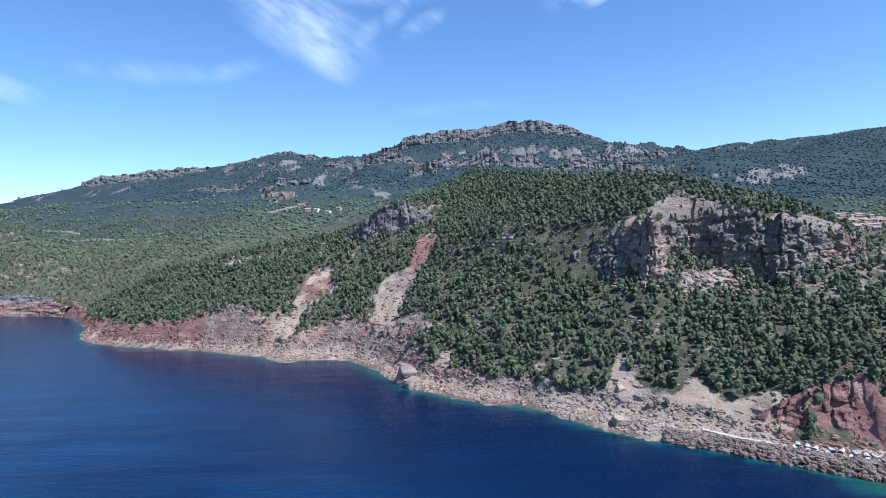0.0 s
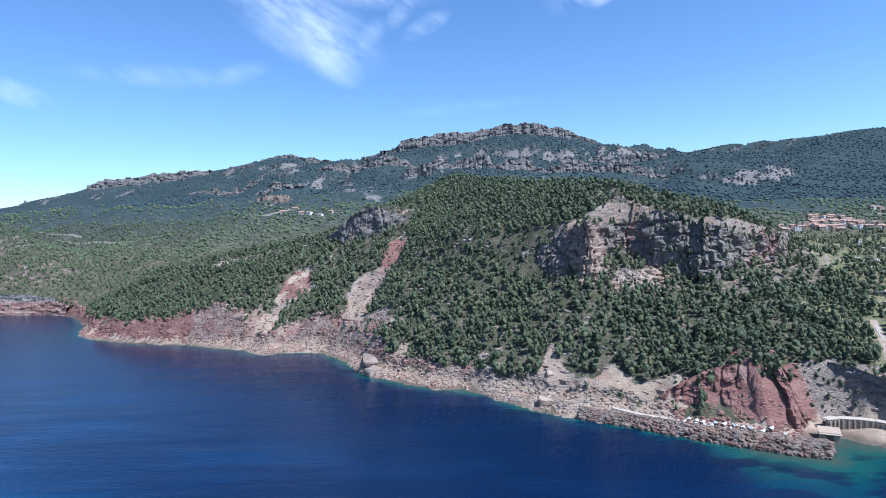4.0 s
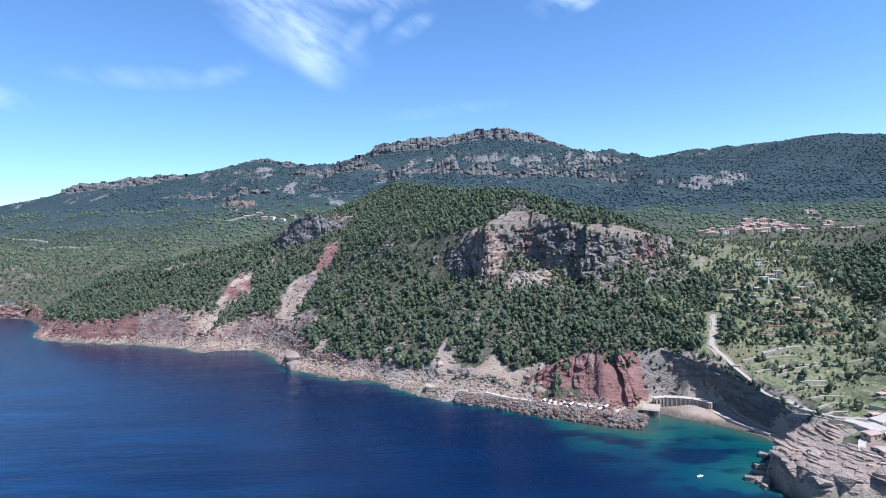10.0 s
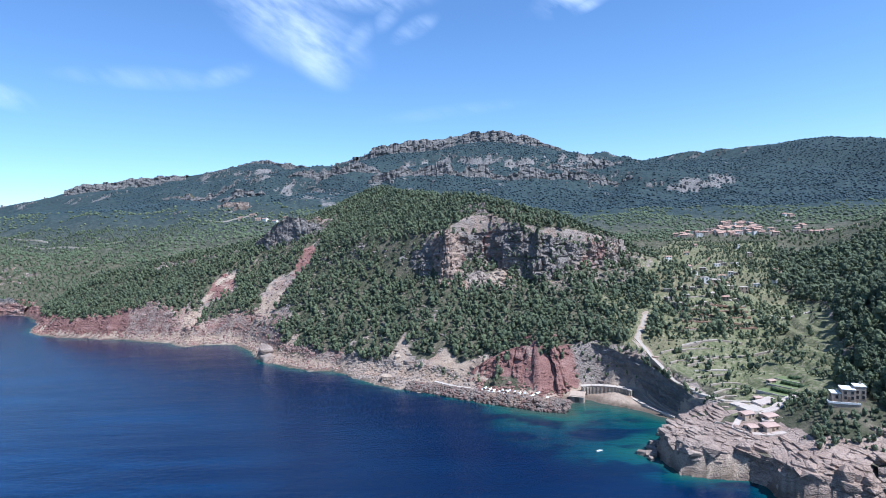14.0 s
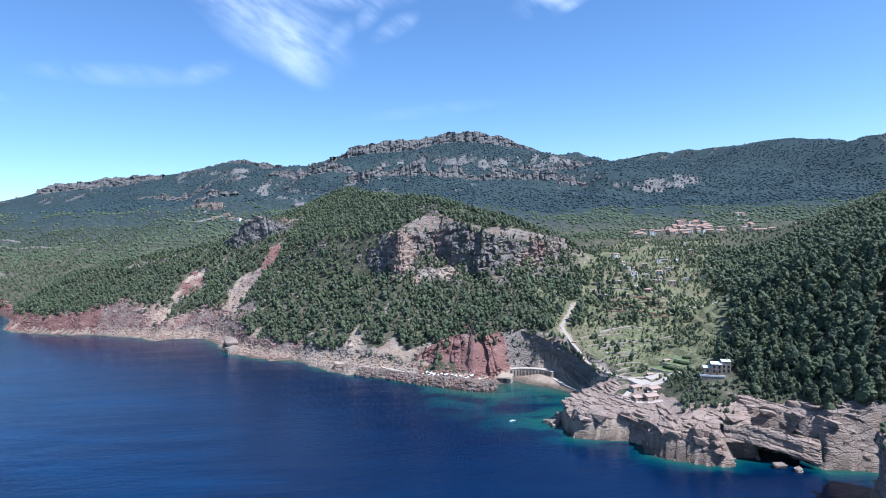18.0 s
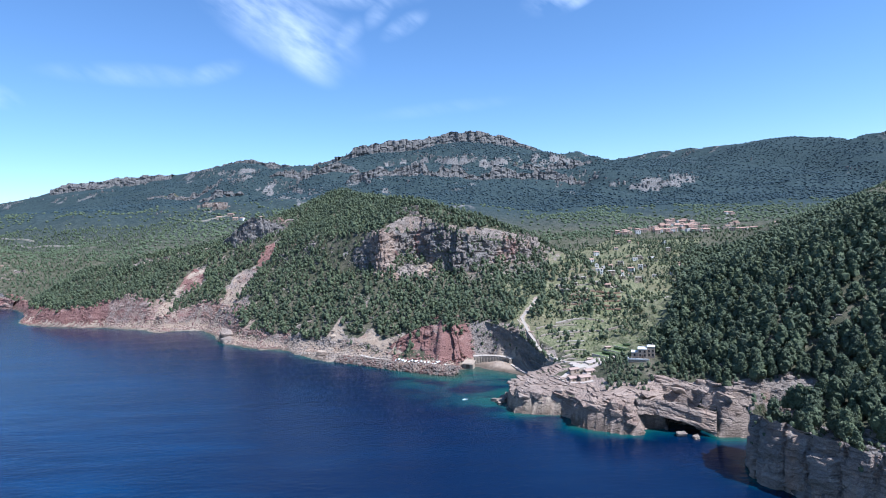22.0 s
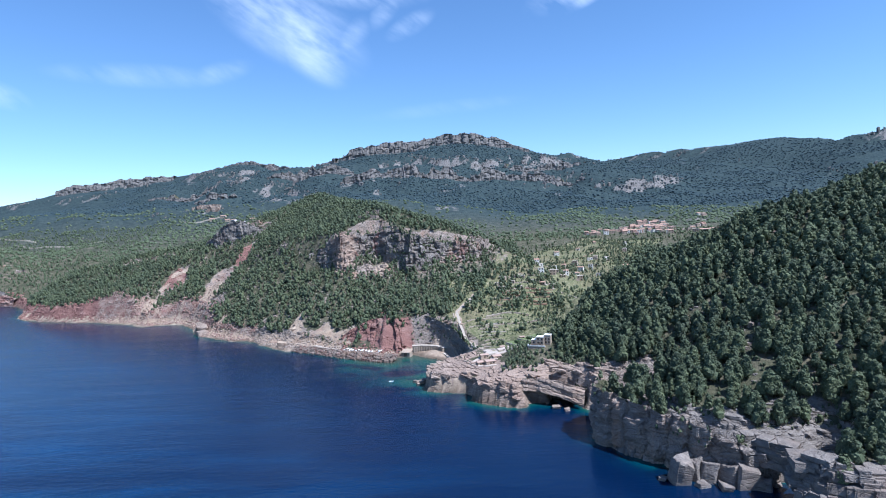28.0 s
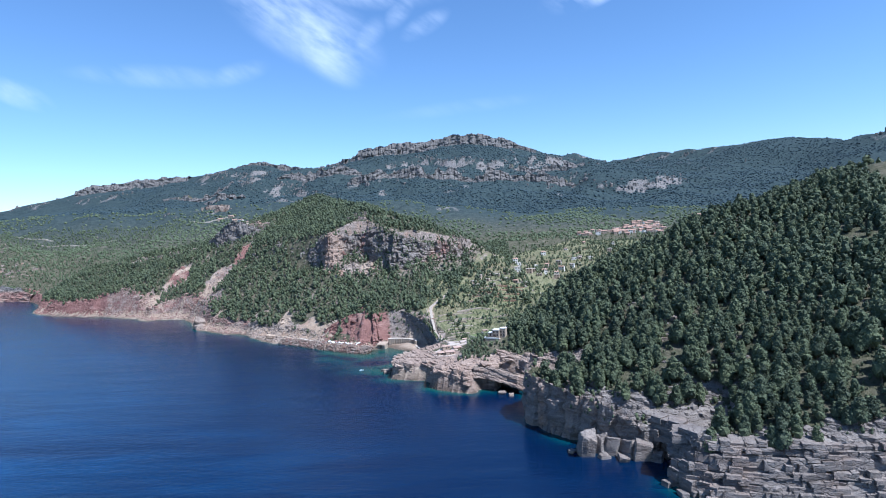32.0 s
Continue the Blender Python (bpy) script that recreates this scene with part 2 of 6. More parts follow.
def sea_material():
    n = Nodes("sea", 0.2)
    n.bsdf.inputs["Specular IOR Level"].default_value = 0.5
    n.bsdf.inputs["IOR"].default_value = 1.33
    d = n.attr("offshore")
    patch = n.noise(0.035, 4.0, 0.55, stretch=(1, 1.3, 1))
    weed = n.noise(0.07, 3.0, 0.5, stretch=(0.7, 1.5, 1))
    v = n.math("ADD", d, n.math("MULTIPLY", n.math("SUBTRACT", patch, 0.5), 18.0))
    v = n.math("DIVIDE", v, 100.0)
    c = n.ramp(v, (0.0, (0.040, 0.066, 0.052)), (0.06, (0.011, 0.068, 0.060)), (0.2, (0.0035, 0.036, 0.054)),
               (0.42, (0.0018, 0.0135, 0.040)), (0.75, (0.0014, 0.0092, 0.036)))
    near = n.ramp(n.math("DIVIDE", d, 100.0), (0.03, 0.0), (0.12, 0.85), (0.45, 0.85), (0.7, 0.0))
    dark = n.math("MULTIPLY", near, n.ramp(weed, (0.50, 0.0), (0.58, 1.0)))
    c = n.mix(dark, c, (0.0015, 0.009, 0.032))
    wide = n.noise(0.010, 3.0, 0.5, stretch=(1, 2.6, 1))
    c = n.mix(n.math("MULTIPLY", n.ramp(wide, (0.42, 0.0), (0.62, 1.0)), n.ramp(n.math("DIVIDE", d, 2000.0), (0.28, 0.0), (0.8, 1.0))), c, (0.007, 0.060, 0.155))
    streak = n.ramp(n.noise(0.024, 5.0, 0.65, stretch=(0.45, 1.9, 1)), (0.46, 0.0), (0.64, 0.75))
    c = n.mix(n.math("MULTIPLY", streak, n.ramp(n.math("DIVIDE", d, 1000.0), (0.2, 0.12), (1.0, 1.0))), c, (0.004, 0.036, 0.105))
    a = n.noise(0.45, 4.0, 0.6, stretch=(0.55, 1.5, 1))
    b = n.noise(0.05, 3.0, 0.5, stretch=(0.3, 1.6, 1))
    n.bump(n.math("ADD", n.math("MULTIPLY", a, 0.35), n.math("MULTIPLY", b, 0.9)), 0.5, 0.8)
    return n.colour(c)


def leaf_material(name, dark, mid, light):
    n = Nodes(name, 0.7)
    n.bsdf.inputs["Specular IOR Level"].default_value = 0.2
    g = n.t.nodes.new("ShaderNodeNewGeometry")
    o = n.t.nodes.new("ShaderNodeObjectInfo")
    r = n.math("FRACT", n.math("ADD", n.attr("tone"), o.outputs["Random"]))
    stand = n.noise(0.018, 3.0)
    v = n.math("ADD", n.math("MULTIPLY", g.outputs["Random Per Island"], 0.16), n.math("ADD", n.math("MULTIPLY", r, 0.42), n.math("MULTIPLY", stand, 0.62)))
    c = n.ramp(v, (0.22, dark), (0.5, mid), (0.85, light))
    grain = n.noise(2.2, 3.0, 0.7)
    c = n.mix(0.5, c, n.ramp(grain, (0.35, tuple(q * 0.6 for q in dark)), (0.65, light)))
    n.bump(grain, 0.35, 0.8)
    return n.colour(c)


M_LAND = land_material()
M_SEA = sea_material()
# Pine greens hold some extra blue for the haze over the hill.
M_PINE = leaf_material("pine_leaves", (0.041, 0.052, 0.038), (0.070, 0.088, 0.051), (0.140, 0.158, 0.078))
# Oak leaves blued to carry the haze of the distant mountains.
M_HAZY_OAK = leaf_material("hazy_oak_leaves", (0.026, 0.044, 0.053), (0.037, 0.059, 0.069), (0.054, 0.079, 0.085))
M_MAQUIS = leaf_material("maquis_leaves", (0.058, 0.078, 0.044), (0.088, 0.112, 0.060), (0.132, 0.152, 0.080))
M_OLIVE = leaf_material("olive_leaves", (0.055, 0.070, 0.038), (0.096, 0.116, 0.058), (0.165, 0.180, 0.095))
M_BARK = surface("bark", (0.10, 0.07, 0.05), (0.20, 0.15, 0.115), 1.5, 0.95, 0.05)

# ---- the lie of the land ----
def vnoise(x, y, seed=0):
    xi, yi = np.floor(x), np.floor(y)
    fx, fy = x - xi, y - yi
    fx, fy = fx * fx * (3 - 2 * fx), fy * fy * (3 - 2 * fy)

    def h(a, b):
        v = np.sin(a * 127.1 + b * 311.7 + seed * 74.7) * 43758.5453
        return v - np.floor(v)

    top = h(xi, yi) * (1 - fx) + h(xi + 1, yi) * fx
    low = h(xi, yi + 1) * (1 - fx) + h(xi + 1, yi + 1) * fx
    return top * (1 - fy) + low * fy


def fbm(x, y, size, octaves=5, seed=0, gain=0.5):
    """Noise about zero, from -1 to 1, whose largest lumps are size metres wide."""
    out, amp, total = 0.0 * x, 1.0, 0.0
    for k in range(octaves):
        out = out + amp * (vnoise(x * 2**k / size + 17.3 * k, y * 2**k / size - 9.1 * k, seed + k) - 0.5) * 2
        total += amp
        amp *= gain
    return out / total


def smooth(a, b, v):
    v = np.clip((v - a) / (b - a), 0, 1)
    return v * v * (3 - 2 * v)


def nearest(x, y, line):
    """The distance to a line of (x, y, ...) and the line's other values at the nearest place."""
    best = np.full(np.shape(x), 1e9)
    rest = [np.zeros(np.shape(x)) for _ in line[0][2:]]
    for p, q in zip(line, line[1:]):
        ax, ay, bx, by = p[0], p[1], q[0] - p[0], q[1] - p[1]
        s = np.clip(((x - ax) * bx + (y - ay) * by) / (bx * bx + by * by + 1e-9), 0, 1)
        d = np.hypot(x - ax - s * bx, y - ay - s * by)
        take = d < best
        best = np.where(take, d, best)
        for k in range(len(rest)):
            rest[k] = np.where(take, p[2 + k] + s * (q[2 + k] - p[2 + k]), rest[k])
    return best, rest


def inside(x, y, ring):
    odd = np.zeros(np.shape(x), bool)
    for p, q in zip(ring, ring[1:] + ring[:1]):
        if p[1] != q[1]:
            cross = ((p[1] > y) != (q[1] > y)) & (x < (q[0] - p[0]) * (y - p[1]) / (q[1] - p[1]) + p[0])
            odd ^= cross
    return odd


# The coast from west to east: x, y, width of the shore shelf, height of the sea cliff, steepness of the slope behind it.
COAST_WEST = [(-5200, 900, 2, 20, 0.4), (-1500, 560, 2, 20, 0.4), (-560, 515, 4, 16, 0.4), (-460, 497, 4, 16, 0.4), (-392, 487, 3, 15, 0.4),
              (-359, 464, 3, 5, 0.35), (-317, 421, 3, 6, 0.7), (-288, 376, 6, 10, 0.8), (-266, 359, 10, 14, 0.8), (-243, 348, 2, 24, 0.75),
              (-214, 337, 2, 25, 0.7), (-175, 327, 3, 24, 0.62), (-129, 308, 6, 15, 0.6)]
COAST_HILL = [(-110, 293, 8, 16, 0.62), (-92, 298, 7, 18, 0.62), (-72, 293, 6, 20, 0.62), (-56, 274, 7, 18, 0.62), (-33, 240, 9, 6, 0.74),
              (-3, 221, 7, 5, 0.74), (26, 208, 8, 5, 0.72), (41, 188, 12, 4, 0.68), (71, 172, 13, 6, 0.6), (95, 156, 13, 19, 0.42), (116, 145, 14, 21, 0.35),
              (126, 141, 14, 21, 0.3)]
COVE = [(125, 148, 10, 21, 0.3), (136, 151, 12, 20, 0.3), (145, 150, 13, 19, 0.25), (154, 144, 12, 17, 0.2), (162, 132, 8, 14, 0.2), (168, 122, 3, 9, 0.25)]
POINT = [(159, 114, 1, 7, 0.16), (149, 101, 0.5, 7, 0.13), (151, 86, 0.5, 8, 0.15), (162, 83, 0.5, 8, 0.16), (173, 81, 0.5, 7, 0.2), (171, 69, 0.5, 9, 0.18),
         (180, 63, 0.5, 10, 0.2), (191, 59, 0.5, 10, 0.25), (195, 65, 0.5, 10, 0.28), (203, 63, 0.5, 10, 0.3), (206, 70, 0.5, 10, 0.32), (214, 66, 0.5, 10, 0.36), (218, 54, 0.5, 11, 0.5), (228, 53, 0.5, 14, 0.85), (246, 49, 0.5, 16, 0.9)]
COAST_EAST = [(234, 43, 0.5, 17, 0.9), (219, 35, 0.5, 18, 0.9), (214, 27, 0.5, 16, 0.9), (220, 17, 0.5, 16, 0.8), (226, 8, 0.5, 16, 0.75), (232, 1, 0.5, 16, 0.7), (240, -4, 0.5, 16, 0.7), (250, -9, 0.5, 9, 0.9), (262, -10, 0.5, 10, 0.9), (273, -9, 0.5, 10, 0.9),
              (263, -18, 0.5, 14, 0.8), (256, -25, 0.5, 17, 0.8), (251, -31, 0.5, 18, 0.7), (258, -38, 0.5, 19, 0.7), (275, -43, 0.5, 20, 0.7), (292, -45, 0.5, 20, 0.7), (330, -50, 0.5, 21, 0.7), (420, -90, 1, 22, 0.6), (5200, -900, 1, 20, 0.5)]
COAST = COAST_WEST + COAST_HILL + COVE + POINT + COAST_EAST
RING = [(c[0], c[1]) for c in COAST] + [(5200, 6000), (-5200, 6000)]

# Ridges: x, y, height along the crest; then how much they fall per metre to the side.
RIDGES = [
    ([(-700, 1050, 118), (-450, 965, 134), (-325, 928, 141), (-200, 935, 140), (-60, 965, 132)], 0.34),
    ([(7, 470, 110), (45, 400, 103), (85, 325, 95), (104, 300, 92), (140, 285, 80), (172, 278, 64), (195, 290, 48)], 0.46),
    ([(7, 470, 110), (-43, 402, 84), (-100, 412, 68), (-200, 425, 52), (-289, 431, 34)], 0.55),
    ([(7, 470, 110), (-10, 640, 70), (0, 800, 90)], 0.4),
    ([(118, 178, 26), (138, 215, 36), (150, 250, 46)], 0.4),
    ([(-480, 540, 40), (-560, 610, 85), (-720, 700, 120), (-1100, 800, 160)], 0.42),
    ([(203, 93, 19), (236, 92, 23), (262, 105, 36), (330, 118, 72), (420, 125, 98), (560, 130, 140), (900, 60, 210)], 0.52),
    ([(420, 125, 98), (470, 300, 78), (560, 480, 80), (760, 600, 120), (1100, 640, 190)], 0.4),
]
PEAKS = [
    ([(-2600, 2300, 150), (-1852, 2300, 247), (-1571, 2300, 309), (-1370, 2300, 325), (-985, 2280, 337), (-746, 2240, 371), (-590, 2200, 336), (-470, 2100, 314), (-355, 2000, 321), (-209, 1850, 340)], 0.25),
    ([(-209, 1850, 344), (-138, 1850, 357), (23, 1840, 362), (143, 1830, 378), (206, 1826, 379), (300, 1820, 356), (406, 1820, 318), (520, 1850, 291), (703, 1900, 264)], 0.26),
    ([(703, 1900, 264), (819, 1850, 283), (1033, 1800, 290), (1289, 1776, 308), (1315, 1700, 288), (1300, 1600, 260), (1350, 1450, 276), (1900, 1300, 330)], 0.25),
]
CLIFF_LINE = [(-60, 385, 90), (-10, 335, 60), (34, 295, 60), (54, 274, 30), (66, 265, 12), (72, 261, 6), (80, 261, 5), (88, 272, 5), (104, 273, 5), (118, 262, 6), (136, 257, 8), (150, 260, 8), (170, 268, 9), (186, 278, 9), (206, 304, 11), (225, 343, 20)]


def shore(x, y):
    d, (shelf, face, _) = nearest(x, y, COAST)
    # The slope behind the shore blends between stretches of coast that lie about as near.
    total, slope, rise = 1e-9, 0.0, 0.0
    for p, q in zip(COAST, COAST[1:]):
        bx, by = q[0] - p[0], q[1] - p[1]
        u = np.clip(((x - p[0]) * bx + (y - p[1]) * by) / (bx * bx + by * by), 0, 1)
        w = np.exp(-np.minimum((np.hypot(x - p[0] - u * bx, y - p[1] - u * by) - d) / (3.0 + 0.10 * d), 60))
        total, slope, rise = total + w, slope + w * (p[4] + u * (q[4] - p[4])), rise + w * (p[3] + u * (q[3] - p[3]))
    face = face + (rise / total - face) * smooth(5, 14, d)
    return np.where(inside(x, y, RING), d, -d), shelf, face, slope / total


def height(x, y):
    """The ground's height, with all that the masks need."""
    d, shelf, face, slope = shore(x + 3 * fbm(x, y, 14, 3, 5), y + 3 * fbm(x, y, 14, 3, 9))
    rough = fbm(x, y, 60, 6, 1)
    lump = fbm(x, y, 17, 5, 3)
    face = face * (1 + 0.45 * fbm(x, y, 55, 2, 83) * smooth(110, 60, x))
    run = face * np.interp(x, [60, 100, 128, 150, 210, 245, 262, 300], [0.6, 1.4, 1.0, 0.3, 0.3, 0.5, 0.55, 0.6])
    limit = 0.3 + 2.2 * np.clip(d / (shelf + 0.5), 0, 1) ** 1.3 + face * smooth(0, 1, (d - shelf) / (run + 0.5)) ** 0.8 + slope * np.maximum(0, d - shelf - run)
    near, (ramp,) = nearest(x, y, CLIFF_LINE)
    behind = inside(x, y, [(c[0], c[1]) for c in CLIFF_LINE] + [(225, 800), (-60, 800)])
    lift = smooth(-0.4, 1.0, (np.where(behind, near, -near) + 3.0 * lump + 4.0 * fbm(x, y, 34, 3, 93)) / ramp)
    limit = limit + 70 * lift + 2.0 * lump
    # The wide floor: low along the eastern valley, higher to the west.
    east = np.interp(y, [0, 170, 350, 690, 1000, 1500], [8, 14, 30, 58, 100, 190])
    west = np.interp(y, [300, 550, 650, 790, 860, 1300, 1900], [8, 26, 50, 88, 118, 150, 160])
    west = 20 + (west - 20) * smooth(-2600, -500, x)
    ground = west + (east - west) * smooth(-60, 220, x - 0.1 * y)
    for line, fall in RIDGES:
        h = np.full(np.shape(x), -1e3)
        for p, q in zip(line, line[1:]):
            r, (top,) = nearest(x, y, [p, q])
            h = np.maximum(h, top - fall * np.sqrt(r * r + 36) + fall * 6)
        k = 6.0
        m = np.maximum(ground, h)
        ground = m + k * np.log1p(np.exp(-np.abs(ground - h) / k)) * 0.5
    far = smooth(650, 1200, y)
    ground = ground + rough * (3.0 + 9 * smooth(500, 680, y) * smooth(40, -140, x) * (1 - far) + 14 * far) + lump * 0.8
    jag, big = fbm(x, y, 110, 4, 23), fbm(x, y, 330, 5, 25, 0.55)
    crest_on = smooth(-0.3, 0.3, fbm(x, y, 420, 2, 27) + 0.8 * smooth(620, 300, np.abs(x - 120)))
    step_a, step_b = 150 * fbm(x, y, 260, 4, 29), 170 * fbm(x, y, 260, 3, 33)
    on_a, on_b = smooth(-0.35, 0.2, fbm(x, y, 330, 2, 35)), smooth(-0.1, 0.4, fbm(x, y, 250, 2, 37))
    for line, fall in PEAKS:
        for p, q in zip(line, line[1:]):
            r, (top,) = nearest(x, y, [p, q])
            crest = 26 * smooth(4, 26, r + 16 * jag - 6) * crest_on
            steps = 26 * smooth(300, 335, r + step_a) * on_a + 9 * smooth(520, 555, r + step_b) * on_b
            h = top + 6 * jag - crest - steps - fall * r + np.minimum(r * 0.16, 46) * big + rough * np.minimum(r * 0.06, 14)
            ground = np.maximum(ground, h)
    k = 3.0
    low = -k * np.log(np.exp(-np.clip(limit, -50, 400) / k) + np.exp(-np.clip(ground, -50, 400) / k) + 1e-60)
    low = np.where(np.minimum(limit, ground) > 150, np.minimum(limit, ground), low)
    for slide in SCARS[:2]:
        off, (half,) = nearest(x, y, slide)
        low = low - smooth(1.15, 0.55, off / half + 0.5 * fbm(x, y, 11, 3, 31)) * (1.6 + 5.5 * np.abs(fbm(x - 0.35 * y, 0.15 * y, 8, 3, 79))) * smooth(6, 16, d)
    # Farmed terraces in the valley.
    farm = smooth(0, 10, d - 19) * inside(x, y, FARM)
    tread = 2.4
    u = low / tread
    low = low + farm * ((np.floor(u) + smooth(0.8, 1.0, u - np.floor(u))) * tread - low) * 0.9
    z = np.where(d > 0, low, np.maximum(-0.35 * -d, -20) - 0.3)
    return z, d, shelf, face, lift, farm


FARM = [(174, 150), (188, 118), (222, 118), (262, 190), (310, 330), (420, 520), (330, 560), (225, 420), (196, 260)]
# Bare slides of earth and stone: x, y, half width.
SCARS = [[(-30, 350, 8), (-42, 324, 12), (-54, 300, 19), (-60, 284, 26)], [(-104, 354, 11), (-110, 334, 16), (-118, 316, 23), (-116, 300, 28)],
         [(56, 220, 0.9), (51, 210, 4), (46, 198, 11)], [(-80, 310, 6), (-86, 298, 9)], [(-18, 250, 3), (-22, 238, 9)],
         [(52, 205, 7), (74, 191, 7), (98, 177, 5)], [(246, 7, 1.6), (251, 1.5, 2.2), (256, -9, 3)], [(258, -8, 4), (264, -6, 5), (271, -10, 4)], [(90, 243, 5), (98, 250, 8), (110, 247, 7)],
         [(-150, 400, 3), (-190, 408, 3)]]
CLIFF_FOOT = [(144, 236), (160, 240), (174, 246), (186, 255), (198, 268), (208, 286)]
ROAD = [(178, 198), (172, 184), (165, 171), (167, 156), (170, 142), (174, 128), (179, 116), (187, 112)]


def axis(spans):
    """Grid lines: spans of (from, to, step)."""
    out = [spans[0][0]]
    for a, b, step in spans:
        count = max(1, round((b - a) / step))
        out += [a + (b - a) * k / count for k in range(1, count + 1)]
    return np.array(out)


def spread(a, b, first, grow):
    out, v, s = [], a, first
    while abs(v - a) < abs(b - a):
        v += s if b > a else -s
        s *= grow
        out.append(v)
    return out


gx = np.concatenate([spread(-330, -5000, 3, 1.035)[::-1], axis([(-330, 110, 2.8), (110, 300, 1.4), (300, 420, 3.2)]), spread(420, 5000, 3, 1.05)])
gy = np.concatenate([spread(-110, -1500, 3, 1.2)[::-1], axis([(-110, 130, 1.4), (130, 380, 2.1), (380, 560, 3.4)]), spread(560, 2450, 4, 1.013), spread(2450, 4300, 60, 1.2)])
GX, GY = np.meshgrid(gx, gy)
GZ, GD, G_SHELF, G_FACE, G_LIFT, G_FARM = height(GX, GY)
dzx = np.gradient(GZ, axis=1) / np.gradient(GX, axis=1)
dzy = np.gradient(GZ, axis=0) / np.gradient(GY, axis=0)
STEEP = np.hypot(dzx, dzy)


def lookup(x, y, table):
    """A value of the grid at (x, y), by its four neighbours."""
    x, y = np.asarray(x, float), np.asarray(y, float)
    i = np.clip(np.searchsorted(gx, x) - 1, 0, len(gx) - 2)
    j = np.clip(np.searchsorted(gy, y) - 1, 0, len(gy) - 2)
    u = np.clip((x - gx[i]) / (gx[i + 1] - gx[i]), 0, 1)
    v = np.clip((y - gy[j]) / (gy[j + 1] - gy[j]), 0, 1)
    return (table[j, i] * (1 - u) + table[j, i + 1] * u) * (1 - v) + (table[j + 1, i] * (1 - u) + table[j + 1, i + 1] * u) * v


scar = np.zeros(GX.shape)
torn_edge = fbm(GX, GY, 11, 4, 31)
for line in SCARS:
    off, (half,) = nearest(GX, GY, line)
    scar = np.maximum(scar, 1 - smooth(0.45, 1.15, off / half + 1.25 * torn_edge))
road_d = nearest(GX, GY, ROAD)[0]
on_shelf = (GD > 0) & (GD < G_SHELF + 1.5)
rocky = smooth(0.8, 1.2, STEEP) * (GY < 700) + (GY >= 700) * smooth(0.62, 0.95, STEEP) * smooth(-0.45, 0.15, fbm(GX, GY, 34, 3, 43))
rocky = np.maximum(rocky, (GY > 560) * smooth(0.2, 0.45, fbm(GX, GY, 130, 4, 41)) * smooth(-0.1, 0.25, fbm(GX, GY, 22, 3, 45)) * 0.55 * (G_FARM < 0.5))
rocky = np.where((GD > 0) & (GD < G_SHELF + 0.4 * G_FACE + 3) & (GX > 140) & (GY < 135), 1.0, rocky)
rocky = np.where((GX > 146) & (GX < 222) & (GY < 108) & (GD > 0) & (GD < np.interp(GX, [178, 192, 200], [18, 16, 9]) + 3 * fbm(GX, GY, 12, 3, 95)), 1.0, rocky)
rocky = rocky * (1 - 0.85 * smooth(68, 56, GX) * (GX > -30) * (GY > 232) * (GY < 380))
rocky = np.maximum(rocky, 0.45 * smooth(15, 8, nearest(GX, GY, CLIFF_FOOT)[0] + 5 * fbm(GX, GY, 9, 3, 99)))
rocky = np.where(GD <= 0, 1.0, np.maximum(rocky, scar))
reds = np.maximum(smooth(30, 18, np.hypot(GX - 114, (GY - 166) * 1.1)), smooth(-150, -185, GX) * (GD < 40))
reds = np.maximum(reds * np.where(GX < -100, 0.8, 1.0), 0.5 * smooth(30, 22, GD) * (GX < 20))
reds = np.maximum(reds, np.maximum(smooth(15, 8, np.hypot(GX + 34, GY - 344)), smooth(16, 9, np.hypot(GX + 105, GY - 350))))
reds = np.maximum(reds, 0.45 * scar * (GX < 0) * (GD < 60)) * (GY < 700)
pales = np.maximum(scar * (np.where(GX < 0, 0.5, 0.72) + 0.9 * fbm(GX, GY, 13, 3, 39)) * (1 - 0.9 * smooth(16, 8, np.hypot(GX + 34, GY - 344))), on_shelf * (GX < 172) * (GX > -300) * (GY < 420))
pales = np.maximum(pales, smooth(1.8, 1.0, road_d))
reds = np.maximum(reds, 0.42 * smooth(9, 4, np.hypot(GX - 73, (GY - 254) * 0.8)))


def carpet(name, x, y, z, material, keep=None, **values):
    """A grid of quads with float values at its points."""
    rows, cols = x.shape
    k = np.arange(rows * cols).reshape(rows, cols)
    quads = np.stack([k[:-1, :-1], k[:-1, 1:], k[1:, 1:], k[1:, :-1]], -1).reshape(-1, 4)
    if keep is not None:
        quads = quads[keep.reshape(-1)]
        used, quads = np.unique(quads, return_inverse=True)
        quads = quads.reshape(-1, 4)
    else:
        used = np.arange(rows * cols)
    me = bpy.data.meshes.new(name)
    me.vertices.add(len(used))
    me.vertices.foreach_set("co", np.stack([x.ravel()[used], y.ravel()[used], z.ravel()[used]], -1).astype(np.float32).ravel())
    me.loops.add(quads.size)
    me.loops.foreach_set("vertex_index", quads.astype(np.int32).ravel())
    me.polygons.add(len(quads))
    me.polygons.foreach_set("loop_start", np.arange(0, quads.size, 4, dtype=np.int32))
    for key, v in values.items():
        a = me.attributes.new(key, "FLOAT", "POINT")
        a.data.foreach_set("value", v.ravel()[used].astype(np.float32))
    me.update(calc_edges=True)
    me.materials.append(material)
    return new(name, me)


